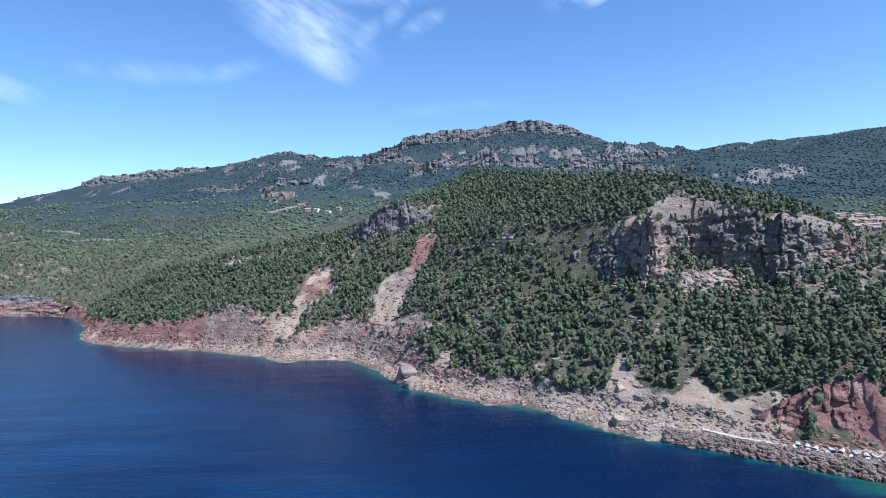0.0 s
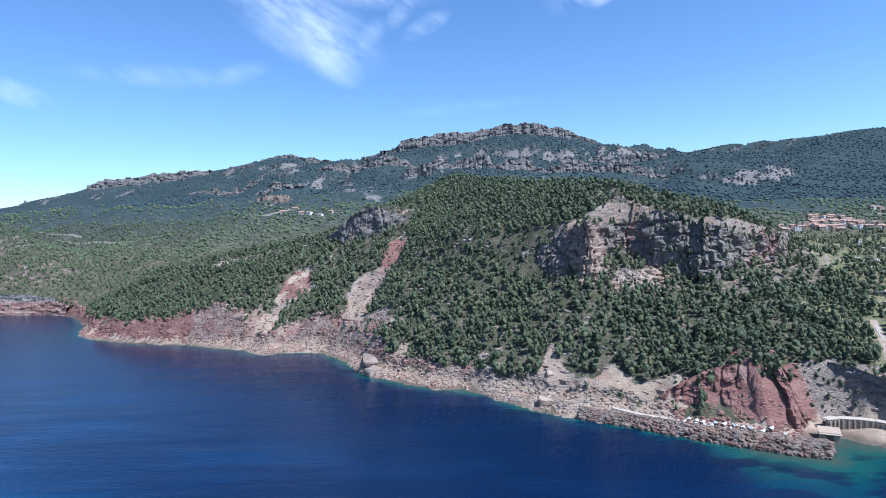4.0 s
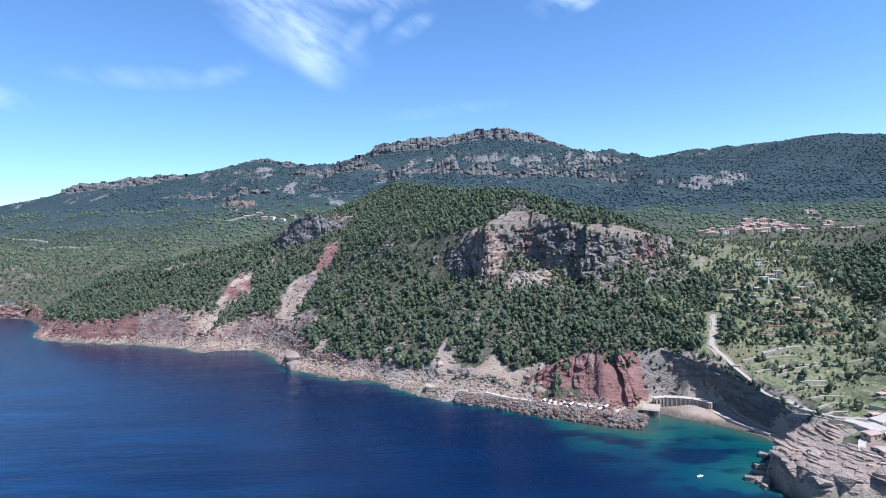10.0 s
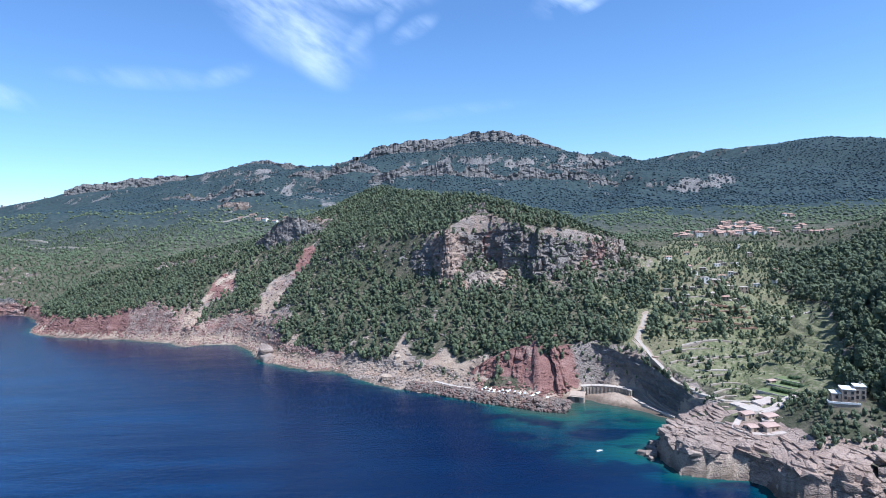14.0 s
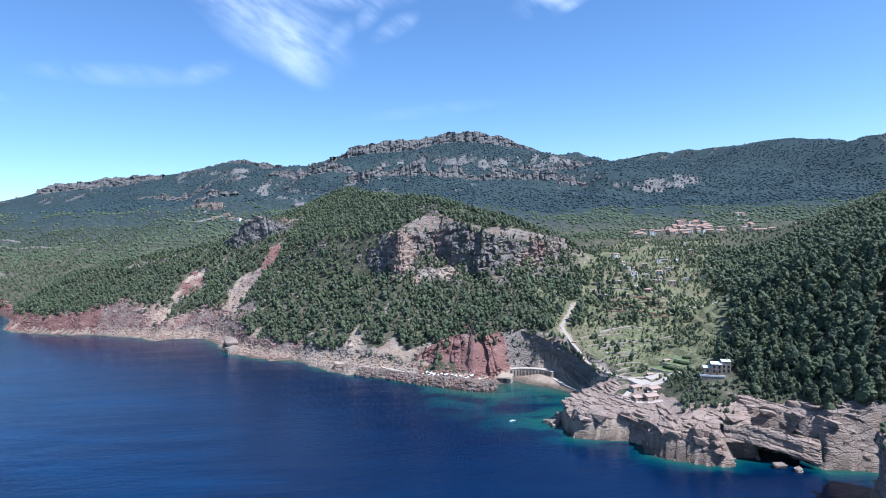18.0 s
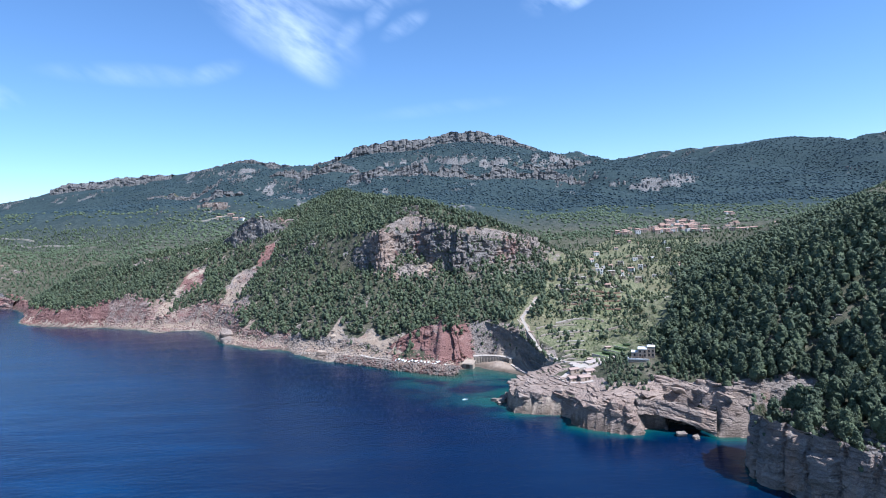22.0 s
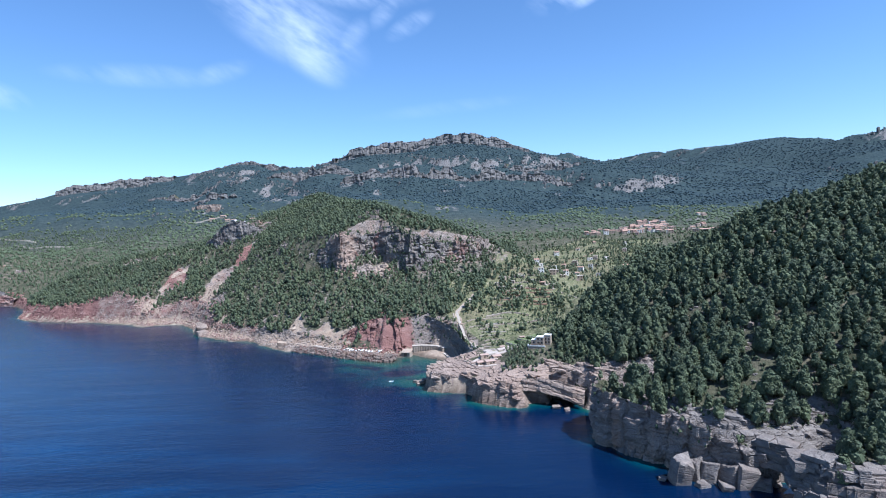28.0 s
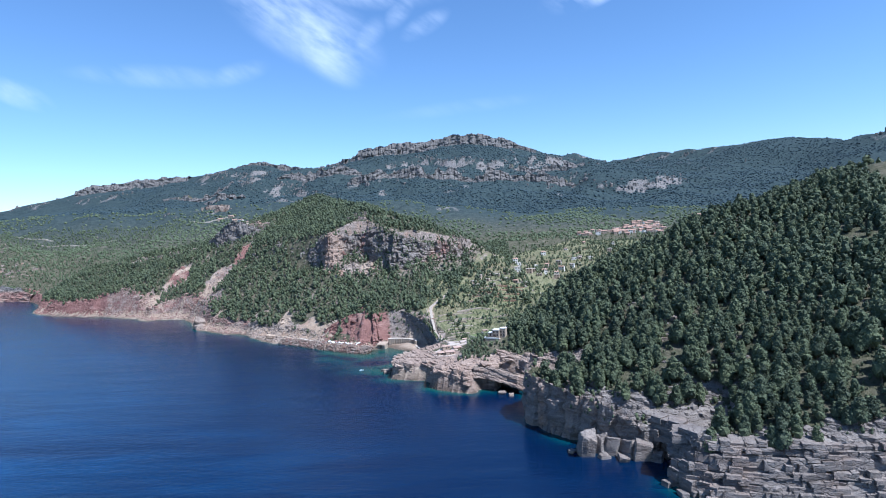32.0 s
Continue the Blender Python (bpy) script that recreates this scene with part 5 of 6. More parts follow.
def house(label, x, y, turn, w, d, h, wall, roof_kind="gable", group="", z=None, cat="house", size=1.0):
    home = new("house")
    z = float(lookup(x, y, GZ)) if z is None else z
    home.matrix_basis = pose(x, y, z, 0, 0, turn) @ Matrix.Scale(size, 4)
    tagged(home, label, cat, group)
    rise = d * 0.18 if roof_kind == "gable" else 0.0
    part("wall", shell(w, d, h, -2.0, rise), wall, home)
    if rise:
        part("roof", gable(-w / 2, -d / 2, w / 2, d / 2, h + 0.02, rise), M_TILE, home, "weathered orange tiled roof")
    else:
        part("roof", merge(slab(-w / 2 - 0.12, -d / 2 - 0.12, h, w / 2 + 0.12, d / 2 + 0.12, h + 0.25)), M_CONCRETE, home, "pale flat roof")
    storeys = max(1, int(h // 2.7))
    for s in range(storeys):
        for k in range(max(2, int(w // 3.2))):
            u = -w / 2 + (k + 0.5) * w / max(2, int(w // 3.2))
            if s == 0 and k == 0:
                part("door", slab(u - 0.5, -d / 2 - 0.06, 0, u + 0.5, -d / 2 + 0.02, 2.05, 0.02), M_WOOD, home)
            else:
                window(home, u, -d / 2, 0.95 + 2.75 * s, 0.9, 1.25, "y-")
        window(home, -w / 2, 0.0, 0.95 + 2.75 * s, 0.8, 1.2, "x-")
    part("chimney", slab(w * 0.22, 0.2, h, w * 0.22 + 0.5, 0.7, h + rise + 0.8, 0.03), wall, home)
    return home


# ---- the village and the houses of the valley ----
town = random.Random(5)
VILLAGE = [(347, 584), (357, 585), (373, 604), (389, 617), (384, 588), (449, 697), (423, 626), (467, 698), (478, 695), (419, 592), (432, 588), (453, 604), (437, 572),
           (563, 757), (516, 647), (484, 573), (395, 580), (405, 577), (453, 665), (481, 598), (500, 560), (520, 548), (410, 640), (428, 655), (440, 640), (462, 640), (475, 660), (405, 612), (442, 618)]
for x, y in VILLAGE:
    for _ in range(4):
        w, d = town.uniform(6, 11), town.uniform(5, 7)
        flat_top = town.random() < 0.3
        wall = town.choice([M_PLASTER, M_STONE, M_STONE, M_SALMON])
        named = {"white_plaster": "white plastered", "rubble_stone": "brown stone", "salmon_plaster": "salmon plastered"}[wall.name]
        house(f"{named} village house with {'a flat roof' if flat_top else 'an orange tiled roof'}", x + town.uniform(-9, 9), y + town.uniform(-10, 10), town.uniform(-25, 25), w, d,
              town.choice([4.2, 5.6, 5.6]), wall, "flat" if flat_top else "gable", "village houses", size=0.76)
VALLEY = [(265, 351), (229, 275), (297, 385), (315, 393), (288, 343), (279, 370), (194, 211), (196, 204), (198, 222), (204, 214), (229, 250), (239, 257), (247, 258), (263, 273), (313, 322), (231, 271), (332, 514), (306, 400), (345, 430), (300, 455), (250, 320), (270, 420), (360, 480), (208, 227), (212, 224), (218, 216), (225, 215), (231, 214), (208, 203), (302, 385), (313, 379), (342, 422), (280, 371), (303, 309), (285, 300), (255, 290), (245, 275), (320, 340), (268, 310), (276, 330), (296, 352)]
for x, y in VALLEY:
    w, d = (town.uniform(4.5, 6.5), 4.0) if y < 240 else (town.uniform(4.5, 7.5), town.uniform(4.0, 5.5))
    flat_top = town.random() < 0.75
    wall = M_STONE if y < 240 else town.choice([M_PLASTER, M_PLASTER, M_STONE, M_STONE, M_TAN])
    house(f"{'white' if wall is M_PLASTER else 'stone'} country house with {'a flat pale roof' if flat_top else 'a tiled roof'} among terraces", x, y, town.uniform(-30, 30), w, d,
          2.6 if y < 240 else town.choice([2.9, 2.9, 5.4]), wall, "flat" if flat_top else "gable", "valley houses", size=0.7)
for x, y in [(-270, 794), (-239, 786), (-223, 774), (-193, 783), (-206, 770), (-252, 800)]:
    house("white farmhouse with a tiled roof on the western slope", x, y, town.uniform(-25, 25), town.uniform(7, 10), 6, 3.4, town.choice([M_PLASTER, M_STONE]), "gable", "western farmhouses")


# ---- the stone house above the headland ----
home = new("stone_house")
home.matrix_basis = pose(206.5, 95.0, 18.4, 0, 0, -20) @ Matrix.Scale(0.68, 4)
tagged(home, "stepped stone house with three flat white roofs and a terrace", "house")
for name, x0, x1, y0, y1, h in (("low_wing", -7.2, -3.4, -3.0, 2.4, 3.0), ("middle_wing", -3.4, 1.8, -3.6, 2.8, 5.2), ("tall_wing", 1.8, 6.2, -1.6, 3.4, 6.4)):
    wing = part(name, slab(x0, y0, -3.0, x1, y1, h, 0.05), M_STONE, home, "rough brown stone wall")
    part("roof", slab(x0 - 0.15, y0 - 0.15, h, x1 + 0.15, y1 + 0.15, h + 0.22), M_PLASTER, wing, "white flat roof")
    for p in range(2 if x1 - x0 > 4 else 1):
        wx = x0 + (p + 0.5) * (x1 - x0) / (2 if x1 - x0 > 4 else 1)
        window(home, wx, y0, 0.9, 0.9, 1.3, "y-")
        if h > 4:
            window(home, wx, y0, 3.3, 0.9, 1.2, "y-")
    window(home, x0, (y0 + y1) / 2, h - 1.9, 0.9, 1.1, "x-")
part("door", slab(-1.3, -3.68, 0, -0.3, -3.56, 2.05, 0.02), M_WOOD, home, "dark wooden door")
part("terrace", slab(-9.0, -6.0, -2.6, 3.0, -3.0, -0.6, 0.06), M_STONE, home, "stone terrace")
part("terrace_wall", merge(slab(-9.0, -6.2, -0.7, 3.0, -5.95, 0.2, 0.03), slab(-9.2, -6.2, -0.7, -8.95, -3.0, 0.2, 0.03)), M_PLASTER, home, "white terrace wall")
part("chimney", slab(4.6, 2.2, 6.4, 5.2, 2.8, 7.6, 0.03), M_STONE, home)


# ---- the boat houses on the headland ----
def boat_house(x, y, z, turn, w, d, h, label):
    b = new("boat_house")
    b.matrix_basis = pose(x, y, z, 0, 0, turn) @ Matrix.Diagonal((0.74, 0.74, 0.56, 1))
    tagged(b, label, "boat house", "boat houses")
    part("wall", shell(w, d, h, -2.5, d * 0.12), M_TAN, b)
    part("roof", gable(-w / 2, -d / 2, w / 2, d / 2, h + 0.02, d * 0.12, 0.3, 0.15), M_SALMON, b, "salmon tiled roof")
    part("door", slab(-0.55, -d / 2 - 0.06, 0, 0.55, -d / 2 + 0.02, 2.0, 0.02), M_WOOD, b)
    window(b, w * 0.32, -d / 2, 1.0, 0.8, 0.9, "y-")
    window(b, -w / 2, 0, 1.0, 0.8, 0.9, "x-")
    return b


boat_house(181.0, 93.0, 10.3, 12, 6.0, 5.0, 2.7, "tan boat house with a shallow tiled roof on the rock")
boat_house(176.2, 94.0, 9.8, 12, 3.6, 4.4, 2.4, "small tan annex beside the boat house")
boat_house(184.5, 99.5, 11.0, 20, 5.4, 4.6, 2.6, "tan beach bar with a tiled roof")
boat_house(178.5, 101.5, 11.2, 16, 5.2, 4.0, 2.6, "brown-shaded hut with a pale awning by the road")
boat_house(188.5, 114.0, 12.2, 10, 3.2, 2.6, 2.3, "little tan pump house beside the lawns")
boat_house(200.0, 126.5, 14.2, 15, 3.4, 2.6, 2.2, "small garden shed beside the lawns")

for name, label, m, box, mat in (
        ("terrace_paving", "pale concrete terrace beside the beach bar", pose(184.5, 107.0, 12.2, 0, 0, 18), (-5, -3.2, -2.0, 5, 3.2, 0.0), M_CONCRETE),
        ("terrace_paving", "pale paved yard between the boat houses", pose(189.5, 102.5, 11.7, 0, 0, 24), (-3.4, -4, -2.0, 3.4, 4, 0.0), M_CONCRETE),
        ("terrace_paving", "pale concrete ramp beside the huts", pose(172.5, 97.5, 9.9, 0, 0, 40), (-1.1, -5, -2.0, 1.1, 5, 0.0), M_CONCRETE)):
    t = new(name, None)
    t.matrix_basis = m
    tagged(t, label, "terrace", "paved terraces")
    part("floor_slab", slab(*box, 0.04), mat, t)
    part("parapet", slab(box[0], box[1] - 0.2, box[2], box[3], box[1], 0.45, 0.03), M_CONCRETE, t, "low pale parapet")
    part("side_parapet", slab(box[0] - 0.2, box[1], box[2], box[0], box[4], 0.45, 0.03), M_CONCRETE, t)


def drape(line, half, lift, step=1.5, thick=0.35):
    """A strip that lies on the ground along a line, with thickness."""
    pts = []
    for p, q in zip(line, line[1:]):
        n = max(1, int(math.dist(p, q) / step))
        pts += [(p[0] + (q[0] - p[0]) * k / n, p[1] + (q[1] - p[1]) * k / n) for k in range(n)]
    pts.append(line[-1])
    a = np.array(pts)
    t = np.gradient(a, axis=0)
    t /= np.hypot(t[:, 0], t[:, 1])[:, None]
    side = np.stack([-t[:, 1], t[:, 0]], -1)
    z = lookup(a[:, 0], a[:, 1], GZ)
    z = np.maximum(z, np.maximum(lookup(*(a + side * half).T, GZ), lookup(*(a - side * half).T, GZ)))
    z = np.convolve(np.pad(z, 3, mode="edge"), np.ones(7) / 7, "valid") + lift
    bm = bmesh.new()
    rows = []
    for (x, y), s, h in zip(a, side, z):
        rows.append([bm.verts.new((x + s[0] * half * e, y + s[1] * half * e, h - d)) for e, d in ((1, 0), (-1, 0), (-1, thick), (1, thick))])
    for r, q in zip(rows, rows[1:]):
        for k in range(4):
            bm.faces.new((r[k], r[(k + 1) % 4], q[(k + 1) % 4], q[k]))
    for r in (rows[0], rows[-1]):
        bm.faces.new(r)
    bmesh.ops.recalc_face_normals(bm, faces=bm.faces[:])
    return bm


def strip(name, label, line, half, lift, material, cat, kind="structure", thick=0.35):
    me = bpy.data.meshes.new(name)
    bm = drape(line, half, lift, 1.5, thick)
    bm.to_mesh(me)
    bm.free()
    me.materials.append(material)
    return tagged(new(name, me), label, cat, kind=kind)


M_TRACK = surface("road_concrete", (0.32, 0.26, 0.205), (0.45, 0.38, 0.31), 0.7, 0.92, 0.02)
strip("road", "narrow pale concrete road down to the cove", ROAD, 0.75, 0.12, M_TRACK, "road", thick=1.5)
M_PAVING = surface("salmon_paving", (0.40, 0.31, 0.25), (0.56, 0.46, 0.385), 0.6, 0.92, 0.02)
for name, line, half in (("pale paved yard where the road ends", [(180, 114), (183, 108), (185, 103), (183, 97)], 1.7), ("pale paved lane up to the lawns", [(184, 103), (189, 104), (194, 107), (199, 110)], 1.5),
                         ("pale paved terrace beside the beach bar", [(186, 110), (190, 111), (193, 112)], 2.2), ("pale paved ramp down to the boat houses", [(179, 104), (175, 100), (172, 96), (174, 92)], 0.9),
                         ("pale apron before the boat houses", [(175, 91), (179, 89.5), (184, 89.5)], 1.0)):
    strip("terrace_paving", name, line, half, 0.22, M_PAVING, "terrace", "", 1.6)["group"] = "paved terraces"
for line in ([(176, 118), (180, 120), (184, 119)], [(178, 124), (183, 126), (188, 125)], [(180, 131), (186, 132), (191, 131)], [(172, 150), (176, 152), (180, 151)], [(171, 158), (176, 160), (182, 159)]):
    strip("terrace_wall", "low tumbled dry stone wall beside the road", line, 0.4, 0.5, M_STONE, "wall", "", 2.0)["group"] = "terrace walls"
for off, a, b in ((2.4, 2, 7), (4.2, 3, 7), (5.8, 3, 6)):
    strip("terrace_wall", "low dry stone wall on the slope under the road", [(x - off, y - 0.25 * off) for x, y in ROAD[a:b]], 0.3, 0.35, M_STONE, "wall", "", 1.6)["group"] = "terrace walls"
for k, (x, y, long) in enumerate(((178, 138, 12), (179, 143, 14), (178, 148, 11), (180, 154, 15), (181, 160, 12), (183, 166, 16))):
    strip("terrace_wall", "pale dry stone wall of a small bare terrace", [(x, y), (x + long * 0.5, y + 1.2), (x + long, y + 0.4)], 0.35, 0.45, M_CONCRETE if k % 2 else M_STONE, "wall", "", 1.8)["group"] = "terrace walls"
strip("road_wall", "low pale wall along the seaward side of the road", [(x - 1.0, y - 0.2) for x, y in ROAD[4:-1]], 0.15, 0.6, M_CONCRETE, "wall", thick=2.0)
strip("path", "pale winding track between the terraces", [(222, 225), (228, 214), (236, 205), (246, 198), (258, 196)], 0.9, 0.15, M_CONCRETE, "path", thick=1.0)
strip("path", "pale farm track through the valley", [(233, 300), (245, 330), (262, 352), (270, 380), (300, 410), (330, 470), (350, 540)], 0.7, 0.15, M_SOIL, "path", thick=1.0)
strip("path", "pale concrete path along the breakwater behind the boats", [(72, 182), (84, 175), (96, 167.5), (108, 160.5), (120, 154)], 0.9, 0.25, M_CONCRETE, "path", thick=1.5)
strip("path", "pale ledge path under the dark cove cliff", [(156.5, 151), (159, 146), (161.5, 141), (164, 136), (166.5, 131)], 0.7, 0.4, M_CONCRETE, "path", thick=2.0)

for line in ([(-575, 726), (-540, 721), (-500, 720), (-455, 719), (-420, 722)], [(-640, 760), (-600, 752), (-560, 751)], [(-330, 800), (-300, 796), (-260, 803)]):
    strip("terrace_wall", "long pale stone wall on the western slope", line, 0.9, 1.6, M_CONCRETE, "wall", "", 4.0)["group"] = "terrace walls"
# Dry stone walls that hold the terraces.
for k in range(15):
    y = 150 + 13 * k
    x0 = 178 + 0.30 * (y - 150) + town.uniform(-2, 6)
    long = town.uniform(16, 44)
    line = [(x0 + long * u, y + 2.5 * math.sin(3 * u + k) + 4 * u) for u in (0, 0.33, 0.66, 1.0)]
    strip("terrace_wall", "dry stone terrace wall across the valley", line, 0.35, 0.55, M_STONE, "wall", "", 2.2)["group"] = "terrace walls"
for k in range(5):
    strip("soil_bed", "tilled reddish soil bed on a terrace", [(190 + 1.5 * k, 180 + 6.5 * k), (204 + 2 * k, 178 + 6.5 * k), (222 + 2 * k, 180 + 6.5 * k)], 1.3, 0.2, M_SOIL, "soil bed", "", 0.8)["group"] = "soil beds"

for k, (x, y) in enumerate([(196, 116), (203, 122), (209, 128)]):
    z = float(lookup(x, y, GZ))
    lawn = new("lawn")
    lawn.matrix_basis = pose(x, y, z - 0.15, 0, 0, 35)
    tagged(lawn, "mown green lawn bed beside the beach bar", "lawn", "lawn beds")
    part("turf", slab(-2.4, -5.5, -2.0, 2.4, 5.5, 0.35, 0.1), M_LAWN, lawn)
    part("kerb", slab(-2.6, -5.7, -2.0, -2.4, 5.7, 0.42, 0.02), M_CONCRETE, lawn)
    hedge = new("hedge")
    hedge.matrix_basis = pose(x + 2.6, y - 1.8, z, 0, 0, 35)
    tagged(hedge, "clipped dark green hedge between two lawns", "hedge", "hedges")
    hv, hf = [], []
    hr = np.random.default_rng(50 + k)
    for q in range(26):
        hv.append(ICO_V * (0.6 + 0.35 * hr.random((len(ICO_V), 1))) + [(hr.random() - 0.5) * 0.5, -5.2 + 0.4 * q, 0.65 + 0.25 * hr.random()])
        hf.append(ICO_F + len(ICO_V) * q)
    part("foliage", soup("foliage", np.concatenate(hv), np.concatenate(hf), M_HEDGE), M_HEDGE, hedge)

# ---- the beach ----
wall = new("beach_wall")
wall.matrix_basis = pose(0, 0, 0)
tagged(wall, "stone retaining wall with buttresses behind the pebble beach", "wall")
WALL_LINE = [(137.5, 160.5), (142, 161.3), (147, 160.2), (151.5, 158.2), (154.5, 155.5), (156.5, 152.5)]
for p, q in zip(WALL_LINE, WALL_LINE[1:]):
    long, turn = math.dist(p, q), math.degrees(math.atan2(q[1] - p[1], q[0] - p[0]))
    m = pose((p[0] + q[0]) / 2, (p[1] + q[1]) / 2, 0, 0, 0, turn)
    part("wall_bay", slab(-long / 2, -0.3, 0.3, long / 2, 0.6, 4.6, 0.05), M_STONE, wall, "", m)
    part("walkway", slab(-long / 2 - 0.1, -0.5, 4.6, long / 2 + 0.1, 2.2, 4.85, 0.03), M_CONCRETE, wall, "pale concrete walkway", m)
    for u in (-0.33, 0.0, 0.33):
        part("buttress", slab(u * long - 0.25, -0.75, 0.3, u * long + 0.25, -0.29, 4.3, 0.05), M_STONE, wall, "", m)
shed = new("slipway_shed")
shed.matrix_basis = pose(134.5, 154.5, 1.4, 0, 0, -22)
tagged(shed, "low stone boat shed with a sloping concrete roof", "shed")
part("wall", slab(-2.8, -1.7, -1.5, 2.8, 1.9, 1.7, 0.05), M_STONE, shed)
sr = slab(-3.1, -2.4, 1.7, 3.1, 2.4, 1.95, 0.04)
bmesh.ops.rotate(sr, verts=sr.verts[:], cent=(0, 0, 2.1), matrix=Matrix.Rotation(radians(14), 3, "X"))
part("roof", sr, M_TAN, shed, "sloping tan concrete roof")
part("door", slab(-1.0, -1.77, -0.9, 1.0, -1.68, 1.1, 0.02), M_WOOD, shed)


def hull_bm(long, wide, deep):
    """An upturned open boat: a smooth tapering shell."""
    bm = bmesh.new()
    rows, n = [], 9
    for k in range(n):
        u = k / (n - 1)
        w = wide / 2 * (math.sin(math.pi * min(1.0, 0.16 + 0.62 * (1 - u) + 0.18)) ** 0.6 if u > 0.3 else 0.93 + 0.2 * u) * (1 - u**4)
        ring = [bm.verts.new((long * (u - 0.5), w * math.cos(a) + (0.001 if k == n - 1 else 0), deep * math.sin(a) * (1 - 0.25 * u))) for a in [math.pi * j / 8 for j in range(9)]]
        rows.append(ring)
    for r, q in zip(rows, rows[1:]):
        for j in range(8):
            bm.faces.new((r[j], q[j], q[j + 1], r[j + 1]))
    bm.faces.new(rows[0])
    bmesh.ops.recalc_face_normals(bm, faces=bm.faces[:])
    return bm


boat = new("rowing_boat")
tagged(boat, "white rowing boat lying upturned on the breakwater", "boat", "upturned boats")
part("hull", hull_bm(3.4, 1.5, 0.62), M_HULL, boat)
part("keel", slab(-1.6, -0.04, 0.55, 1.2, 0.04, 0.68, 0.01), M_WOOD, boat)
part("gunwale", merge(slab(-1.65, 0.66, -0.02, 0.9, 0.74, 0.07), slab(-1.65, -0.74, -0.02, 0.9, -0.66, 0.07)), M_WOOD, boat)
part("transom", slab(-1.75, -0.66, 0.0, -1.69, 0.66, 0.45, 0.02), M_WOOD, boat)
boats = random.Random(9)
for k in range(22):
    u = k / 21
    x, y = 94 + 27 * u + boats.uniform(-0.8, 0.8), 169.5 - 14.5 * u + (1.6 if k % 2 else -0.6) + boats.uniform(-0.4, 0.4)
    m = pose(x, y, float(lookup(x, y, GZ)) + 0.35, 0, 0, boats.uniform(40, 95))
    if k:
        copy_thing(boat, m)
    else:
        boat.matrix_basis = m

for x, y, turn, mat, label in ((131.5, 104.1, 20, M_HULL, "small white motor boat moored in the cove"), (157, 108.5, -20, M_HULL_BLUE, "blue and white boat moored by the rocks"), (151.5, 104.5, -35, M_HULL, "white dinghy moored beside the headland")):
    b = new("motor_boat")
    b.matrix_basis = pose(x, y, 0.0, 0, 0, turn) @ Matrix.Scale(0.55, 4)
    tagged(b, label, "boat", "moored boats")
    hb = hull_bm(4.6, 1.9, 0.7)
    bmesh.ops.scale(hb, vec=(1, 1, -1), verts=hb.verts[:])
    bmesh.ops.translate(hb, vec=(0, 0, 0.45), verts=hb.verts[:])
    part("hull", hb, mat, b)
    part("deck", slab(-2.0, -0.8, 0.40, 1.0, 0.8, 0.47, 0.02), M_HULL, b)
    part("console", slab(-0.5, -0.35, 0.45, 0.2, 0.35, 1.1, 0.05), M_HULL, b)
    part("windscreen", slab(0.2, -0.4, 1.0, 0.26, 0.4, 1.4), M_GLASS, b)
    part("outboard", slab(-2.6, -0.2, 0.1, -2.2, 0.2, 0.95, 0.05), M_WOOD, b, "dark outboard motor")

# ---- boulders, breakwater and cliff beds ----
def hewn(r):
    """A worn block: a cube with its edges broken and its corners shifted."""
    bm = bmesh.new()
    bmesh.ops.create_cube(bm, size=2.0)
    shift = [Vector((r.random() - 0.5, r.random() - 0.5, r.random() - 0.5)) * 0.75 for _ in range(8)]
    for p, s in zip(bm.verts, shift):
        p.co += s
    bmesh.ops.bevel(bm, geom=bm.edges[:], offset=0.14, segments=1, affect="EDGES")
    bmesh.ops.subdivide_edges(bm, edges=bm.edges[:], cuts=2, use_grid_fill=True)
    bmesh.ops.triangulate(bm, faces=bm.faces[:])
    v = np.array([p.co[:] for p in bm.verts])
    v = v * (1 + 0.16 * fbm(v[:, 0] + 2 * v[:, 2], v[:, 1] - v[:, 2], 1.1, 3, r.integers(0, 99)))[:, None] + 0.1 * (r.random((len(v), 3)) - 0.5)
    f = np.array([[q.index for q in p.verts] for p in bm.faces])
    bm.free()
    return v * 0.9, f


def boulder(x, y, z, sx, sy, sz, turn, lean, label, pale, red=0.0, group="shore boulders"):
    v, f = hewn(rock_rng)
    v = v * [sx, sy, sz]
    me = soup("boulder", v, f, M_LAND, rock=1.0, red=red, pale=pale, pink=0.2, cool=0.9 if x > 220 else 0.0)
    ob = new("boulder", me)
    ob.matrix_basis = pose(x, y, z, lean, lean * 0.5, turn)
    return tagged(ob, label, "boulder", group)


boulder(51.5, 207.5, 6.0, 2.3, 2.0, 4.2, 20, 12, "tall pale upright boulder on the scree", 1.0)
boulder(47, 191.5, 1.6, 3.2, 2.4, 2.6, 10, 6, "large pale block at the foot of the scree", 0.7)
boulder(-36, 251, 3.6, 4.2, 3.2, 5.2, 35, 24, "big leaning wedge of grey rock on the shore", 0.35)
boulder(-33, 245, 1.6, 3.6, 2.6, 2.4, 60, 8, "grey block beside the leaning wedge", 0.3)
for x, y, s in ((51, 193.5, 1.7), (53, 188.5, 1.6), (56, 185.5, 1.7), (62, 184, 2.0), (65.5, 180.5, 2.3), (58, 187.5, 1.3), (44, 195, 1.5), (68, 178, 1.4), (49.5, 196, 1.2)):
    boulder(x, y, 0.9, s, s * 0.8, s * 0.75, rock_rng.random() * 180, 10, "rounded brown boulder fallen onto the shore", 0.4)
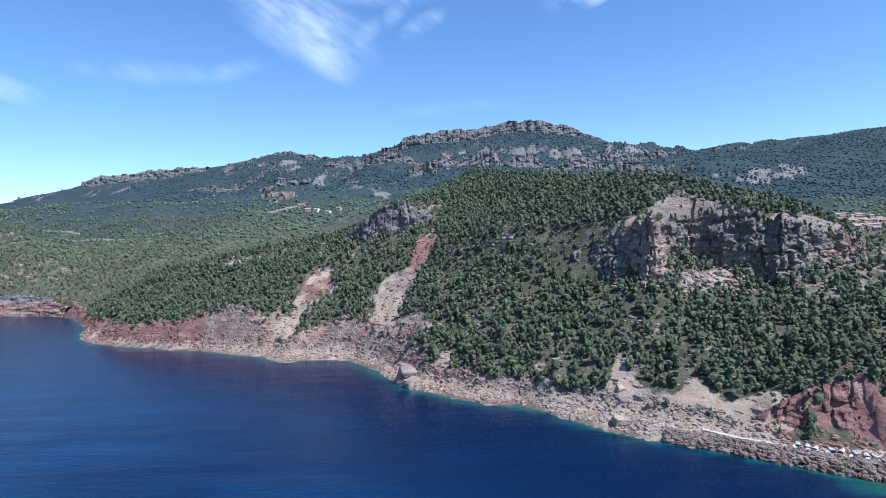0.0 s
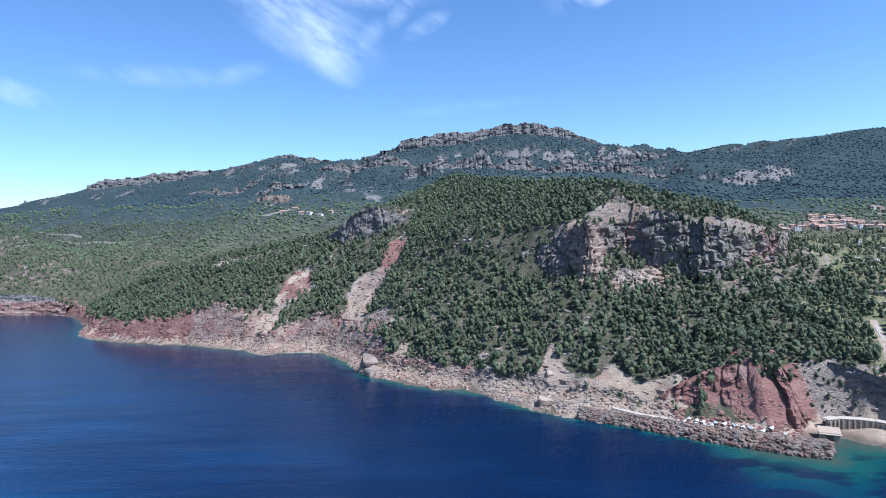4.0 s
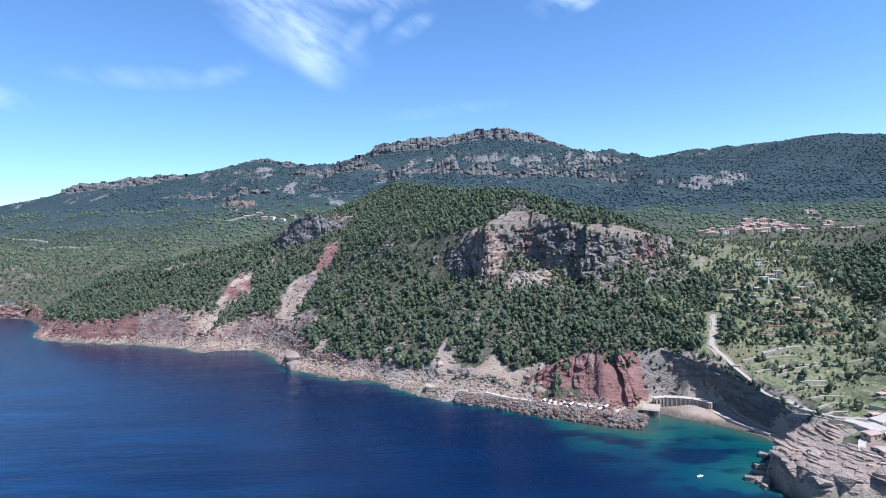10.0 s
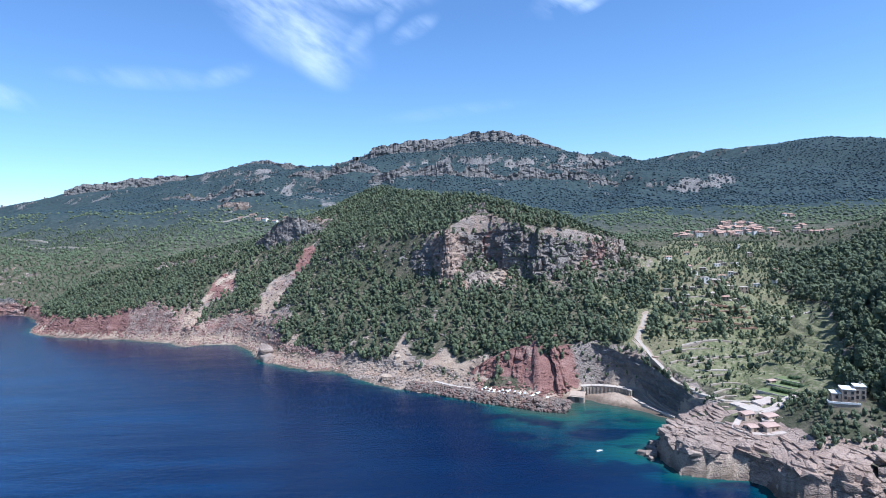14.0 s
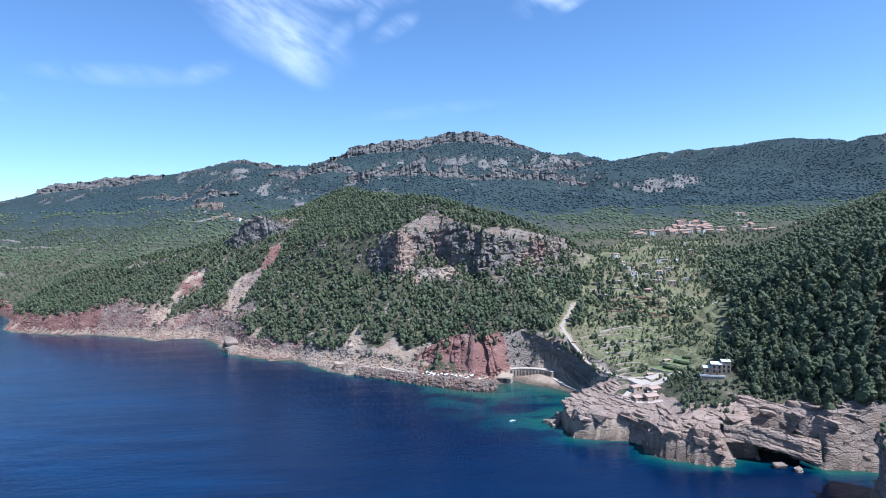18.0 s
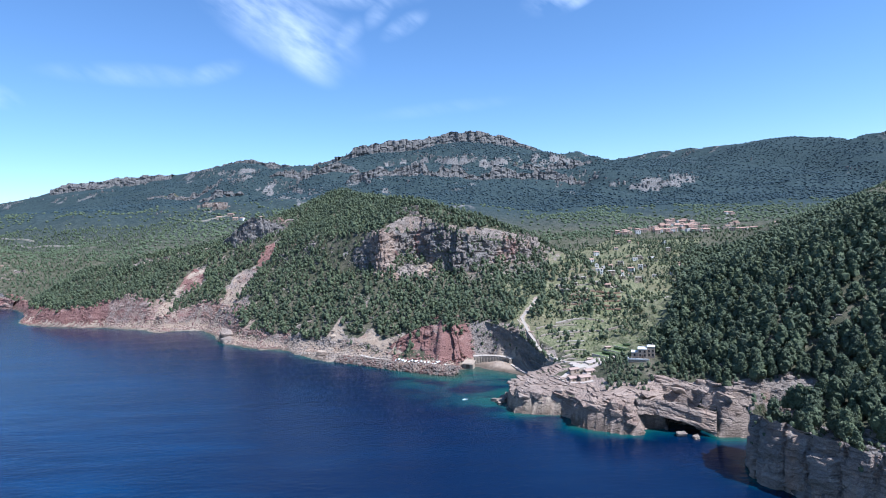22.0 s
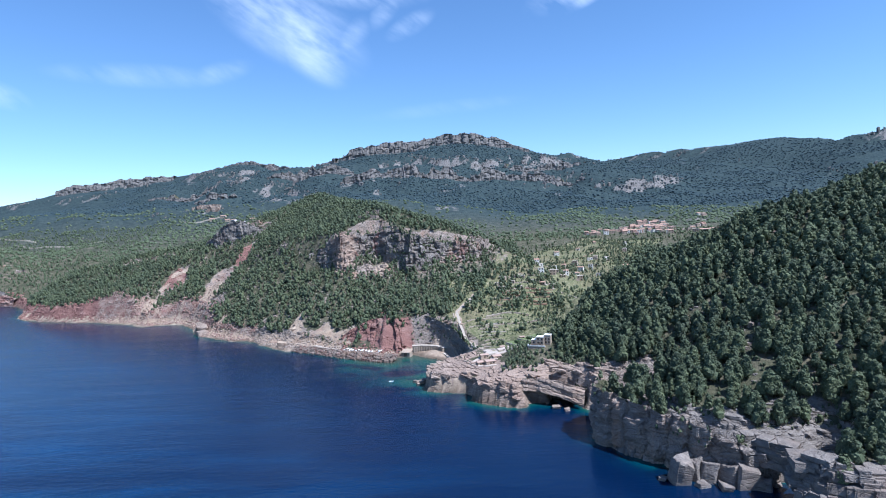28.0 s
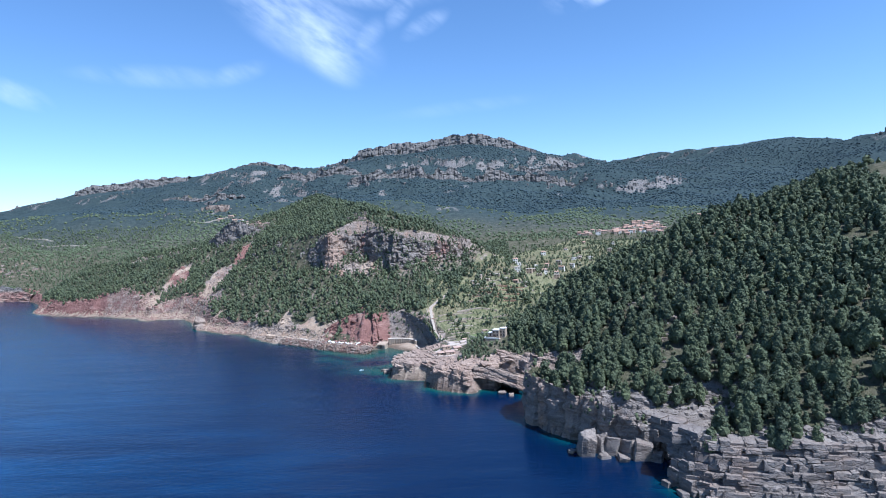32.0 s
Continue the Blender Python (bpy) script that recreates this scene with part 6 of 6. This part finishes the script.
for x, y, s, h in ((231, -8.0, 3.4, 7.0), (235.5, -5.5, 2.4, 5.6), (240, -6.5, 3.0, 5.6), (244.5, -9.5, 3.0, 5.0), (248.5, -12, 3.0, 5.2), (236, -11, 1.8, 1.2), (242, -13, 2.0, 1.4), (252, -13.5, 2.0, 2.6), (226.5, -6, 1.3, 0.8)):
    boulder(x, y, h * 0.35, s, s * 0.85, h * 0.75, rock_rng.random() * 180, 8, "fallen block of bedded rock standing in the sea", 0.3, 0.1, "blocks in the sea")
for x, y, s in ((147, 99.5, 2.2), (144.5, 101, 1.5), (148.5, 104, 1.6), (151, 108, 1.8), (146, 96.5, 1.2), (206, 57.5, 1.6), (210, 54.5, 1.2), (156, 116, 1.4), (255, -35.5, 2.0), (258.5, -40.5, 1.8), (252, -36, 1.5)):
    boulder(x, y, 0.3, s, s * 0.8, s * 0.6, rock_rng.random() * 180, 6, "low sea-washed rock at the water's edge", 0.25, 0.1, "washed rocks")

# The breakwater's armour stones.
br = np.random.default_rng(31)
many = 1700
u = br.random(many)
BREAK = [(58, 178), (71, 171), (95, 155.5), (116, 144.5), (127, 140.5)]
cut = np.linspace(0, 1, len(BREAK))
bx, by = np.interp(u, cut, [p[0] for p in BREAK]), np.interp(u, cut, [p[1] for p in BREAK])
across = br.random(many) * (4 + 4.5 * np.minimum(1, u * 1.4))
bx, by = bx + 0.47 * across, by + 0.88 * across
top = 0.2 + 2.6 * np.sin(np.clip(across / 7, 0, 1) * math.pi * 0.62)
me = heap("breakwater_stones", br, bx, by, top, 0.35 + 0.75 * br.random(many) ** 1.5, 0.8, LUMPS, M_LAND, None, 1.0, 0.6, 0.0, rock=np.ones(many), red=0.3 + 0.25 * br.random(many), pale=0.0 * u, wet=0.25 + 0.35 * br.random(many))
tagged(new("breakwater_stones", me), "brown armour stones heaped along the breakwater", "rocks", kind="stuff")


def bedded(name, label, line, base, top, rows, longest, back, dip, seed, limit, red=0.05, light=0.15, uneven=0.16):
    """A sea cliff of stacked rock beds: each block is a piece of its own."""
    r = np.random.default_rng(seed)
    core = new(name)
    tagged(core, label, "cliff", kind="structure")
    kinds = []
    for k in range(9):
        bm = bmesh.new()
        bmesh.ops.create_cube(bm, size=2.0)
        bmesh.ops.bevel(bm, geom=bm.edges[:], offset=0.05, segments=1, affect="EDGES")
        v = np.array([p.co[:] for p in bm.verts])
        bmesh.ops.triangulate(bm, faces=bm.faces[:])
        f = np.array([[q.index for q in p.verts] for p in bm.faces])
        bm.free()
        v = v * (1 + 0.1 * (r.random(v.shape) - 0.5)) + 0.2 * (r.random(v.shape) - 0.5)
        v[:, 1] += 0.12 * (r.random() - 0.5) * v[:, 0]
        kinds.append(soup("rock_block", v, f, M_LAND, rock=1.0, red=red + 0.1 * r.random(), pale=light * (0.3 + 1.4 * r.random()), cool=0.7, pink=0.1))
    total = [0.0]
    for p, q in zip(line, line[1:]):
        total.append(total[-1] + math.dist(p, q))
    count = 0
    share = 0.5 + r.random(rows)
    edges = base + (top - base) * np.concatenate([[0], np.cumsum(share) / share.sum()])
    for k in range(rows):
        tall = edges[k + 1] - edges[k]
        s = -r.random() * 2
        while s < total[-1] and count < limit:
            long = longest * (0.35 + 0.65 * r.random())
            c = min(max(s + long / 2, 0), total[-1] - 0.01)
            i = max(j for j in range(len(line) - 1) if total[j] <= c)
            w = (c - total[i]) / (total[i + 1] - total[i])
            p, q = line[i], line[i + 1]
            x, y = p[0] + (q[0] - p[0]) * w, p[1] + (q[1] - p[1]) * w
            tx, ty = (q[0] - p[0]) / math.dist(p, q), (q[1] - p[1]) / math.dist(p, q)
            z = edges[k] + 0.5 * tall + uneven * math.sin(0.21 * c + 0.7 * k)
            inn = back * (z - base) + r.normal(0, uneven) + 0.8 * math.sin(0.28 * c) + (0.5 if k % 4 == 3 else 0.0)
            ob = new("rock_block", kinds[r.integers(0, len(kinds))])
            ob.parent = core
            ob.matrix_basis = pose(x - ty * inn, y + tx * inn, z - dip * (c - total[-1] / 2), r.normal(0, 8 * uneven), math.degrees(math.atan(dip)) + r.normal(0, 4 * uneven), math.degrees(math.atan2(ty, tx)) + r.normal(0, 2.0)) @ Matrix.Diagonal((long / 2 * 1.05, 2.4, tall / 2 * (1.02 + 0.2 * r.random()), 1))
            s += long
            count += 1
    return core


bedded("sea_cliff", "grey bedded limestone sea cliff in long level layers", [(251.5, -29.5), (254, -35), (260, -38.5), (275, -42.5), (292, -44.5), (306, -46.4)], -0.5, 15.5, 11, 4.2, 0.45, 0.0, 41, 300, 0.05, 0.06, 0.6)
bedded("sea_cave", "grey rock beds hanging over a narrow sea cave", [(252.5, -10), (258, -17), (255, -26)], 5.5, 13.5, 5, 5.0, 0.2, 0.0, 53, 40, 0.1, 0.15, 0.4)
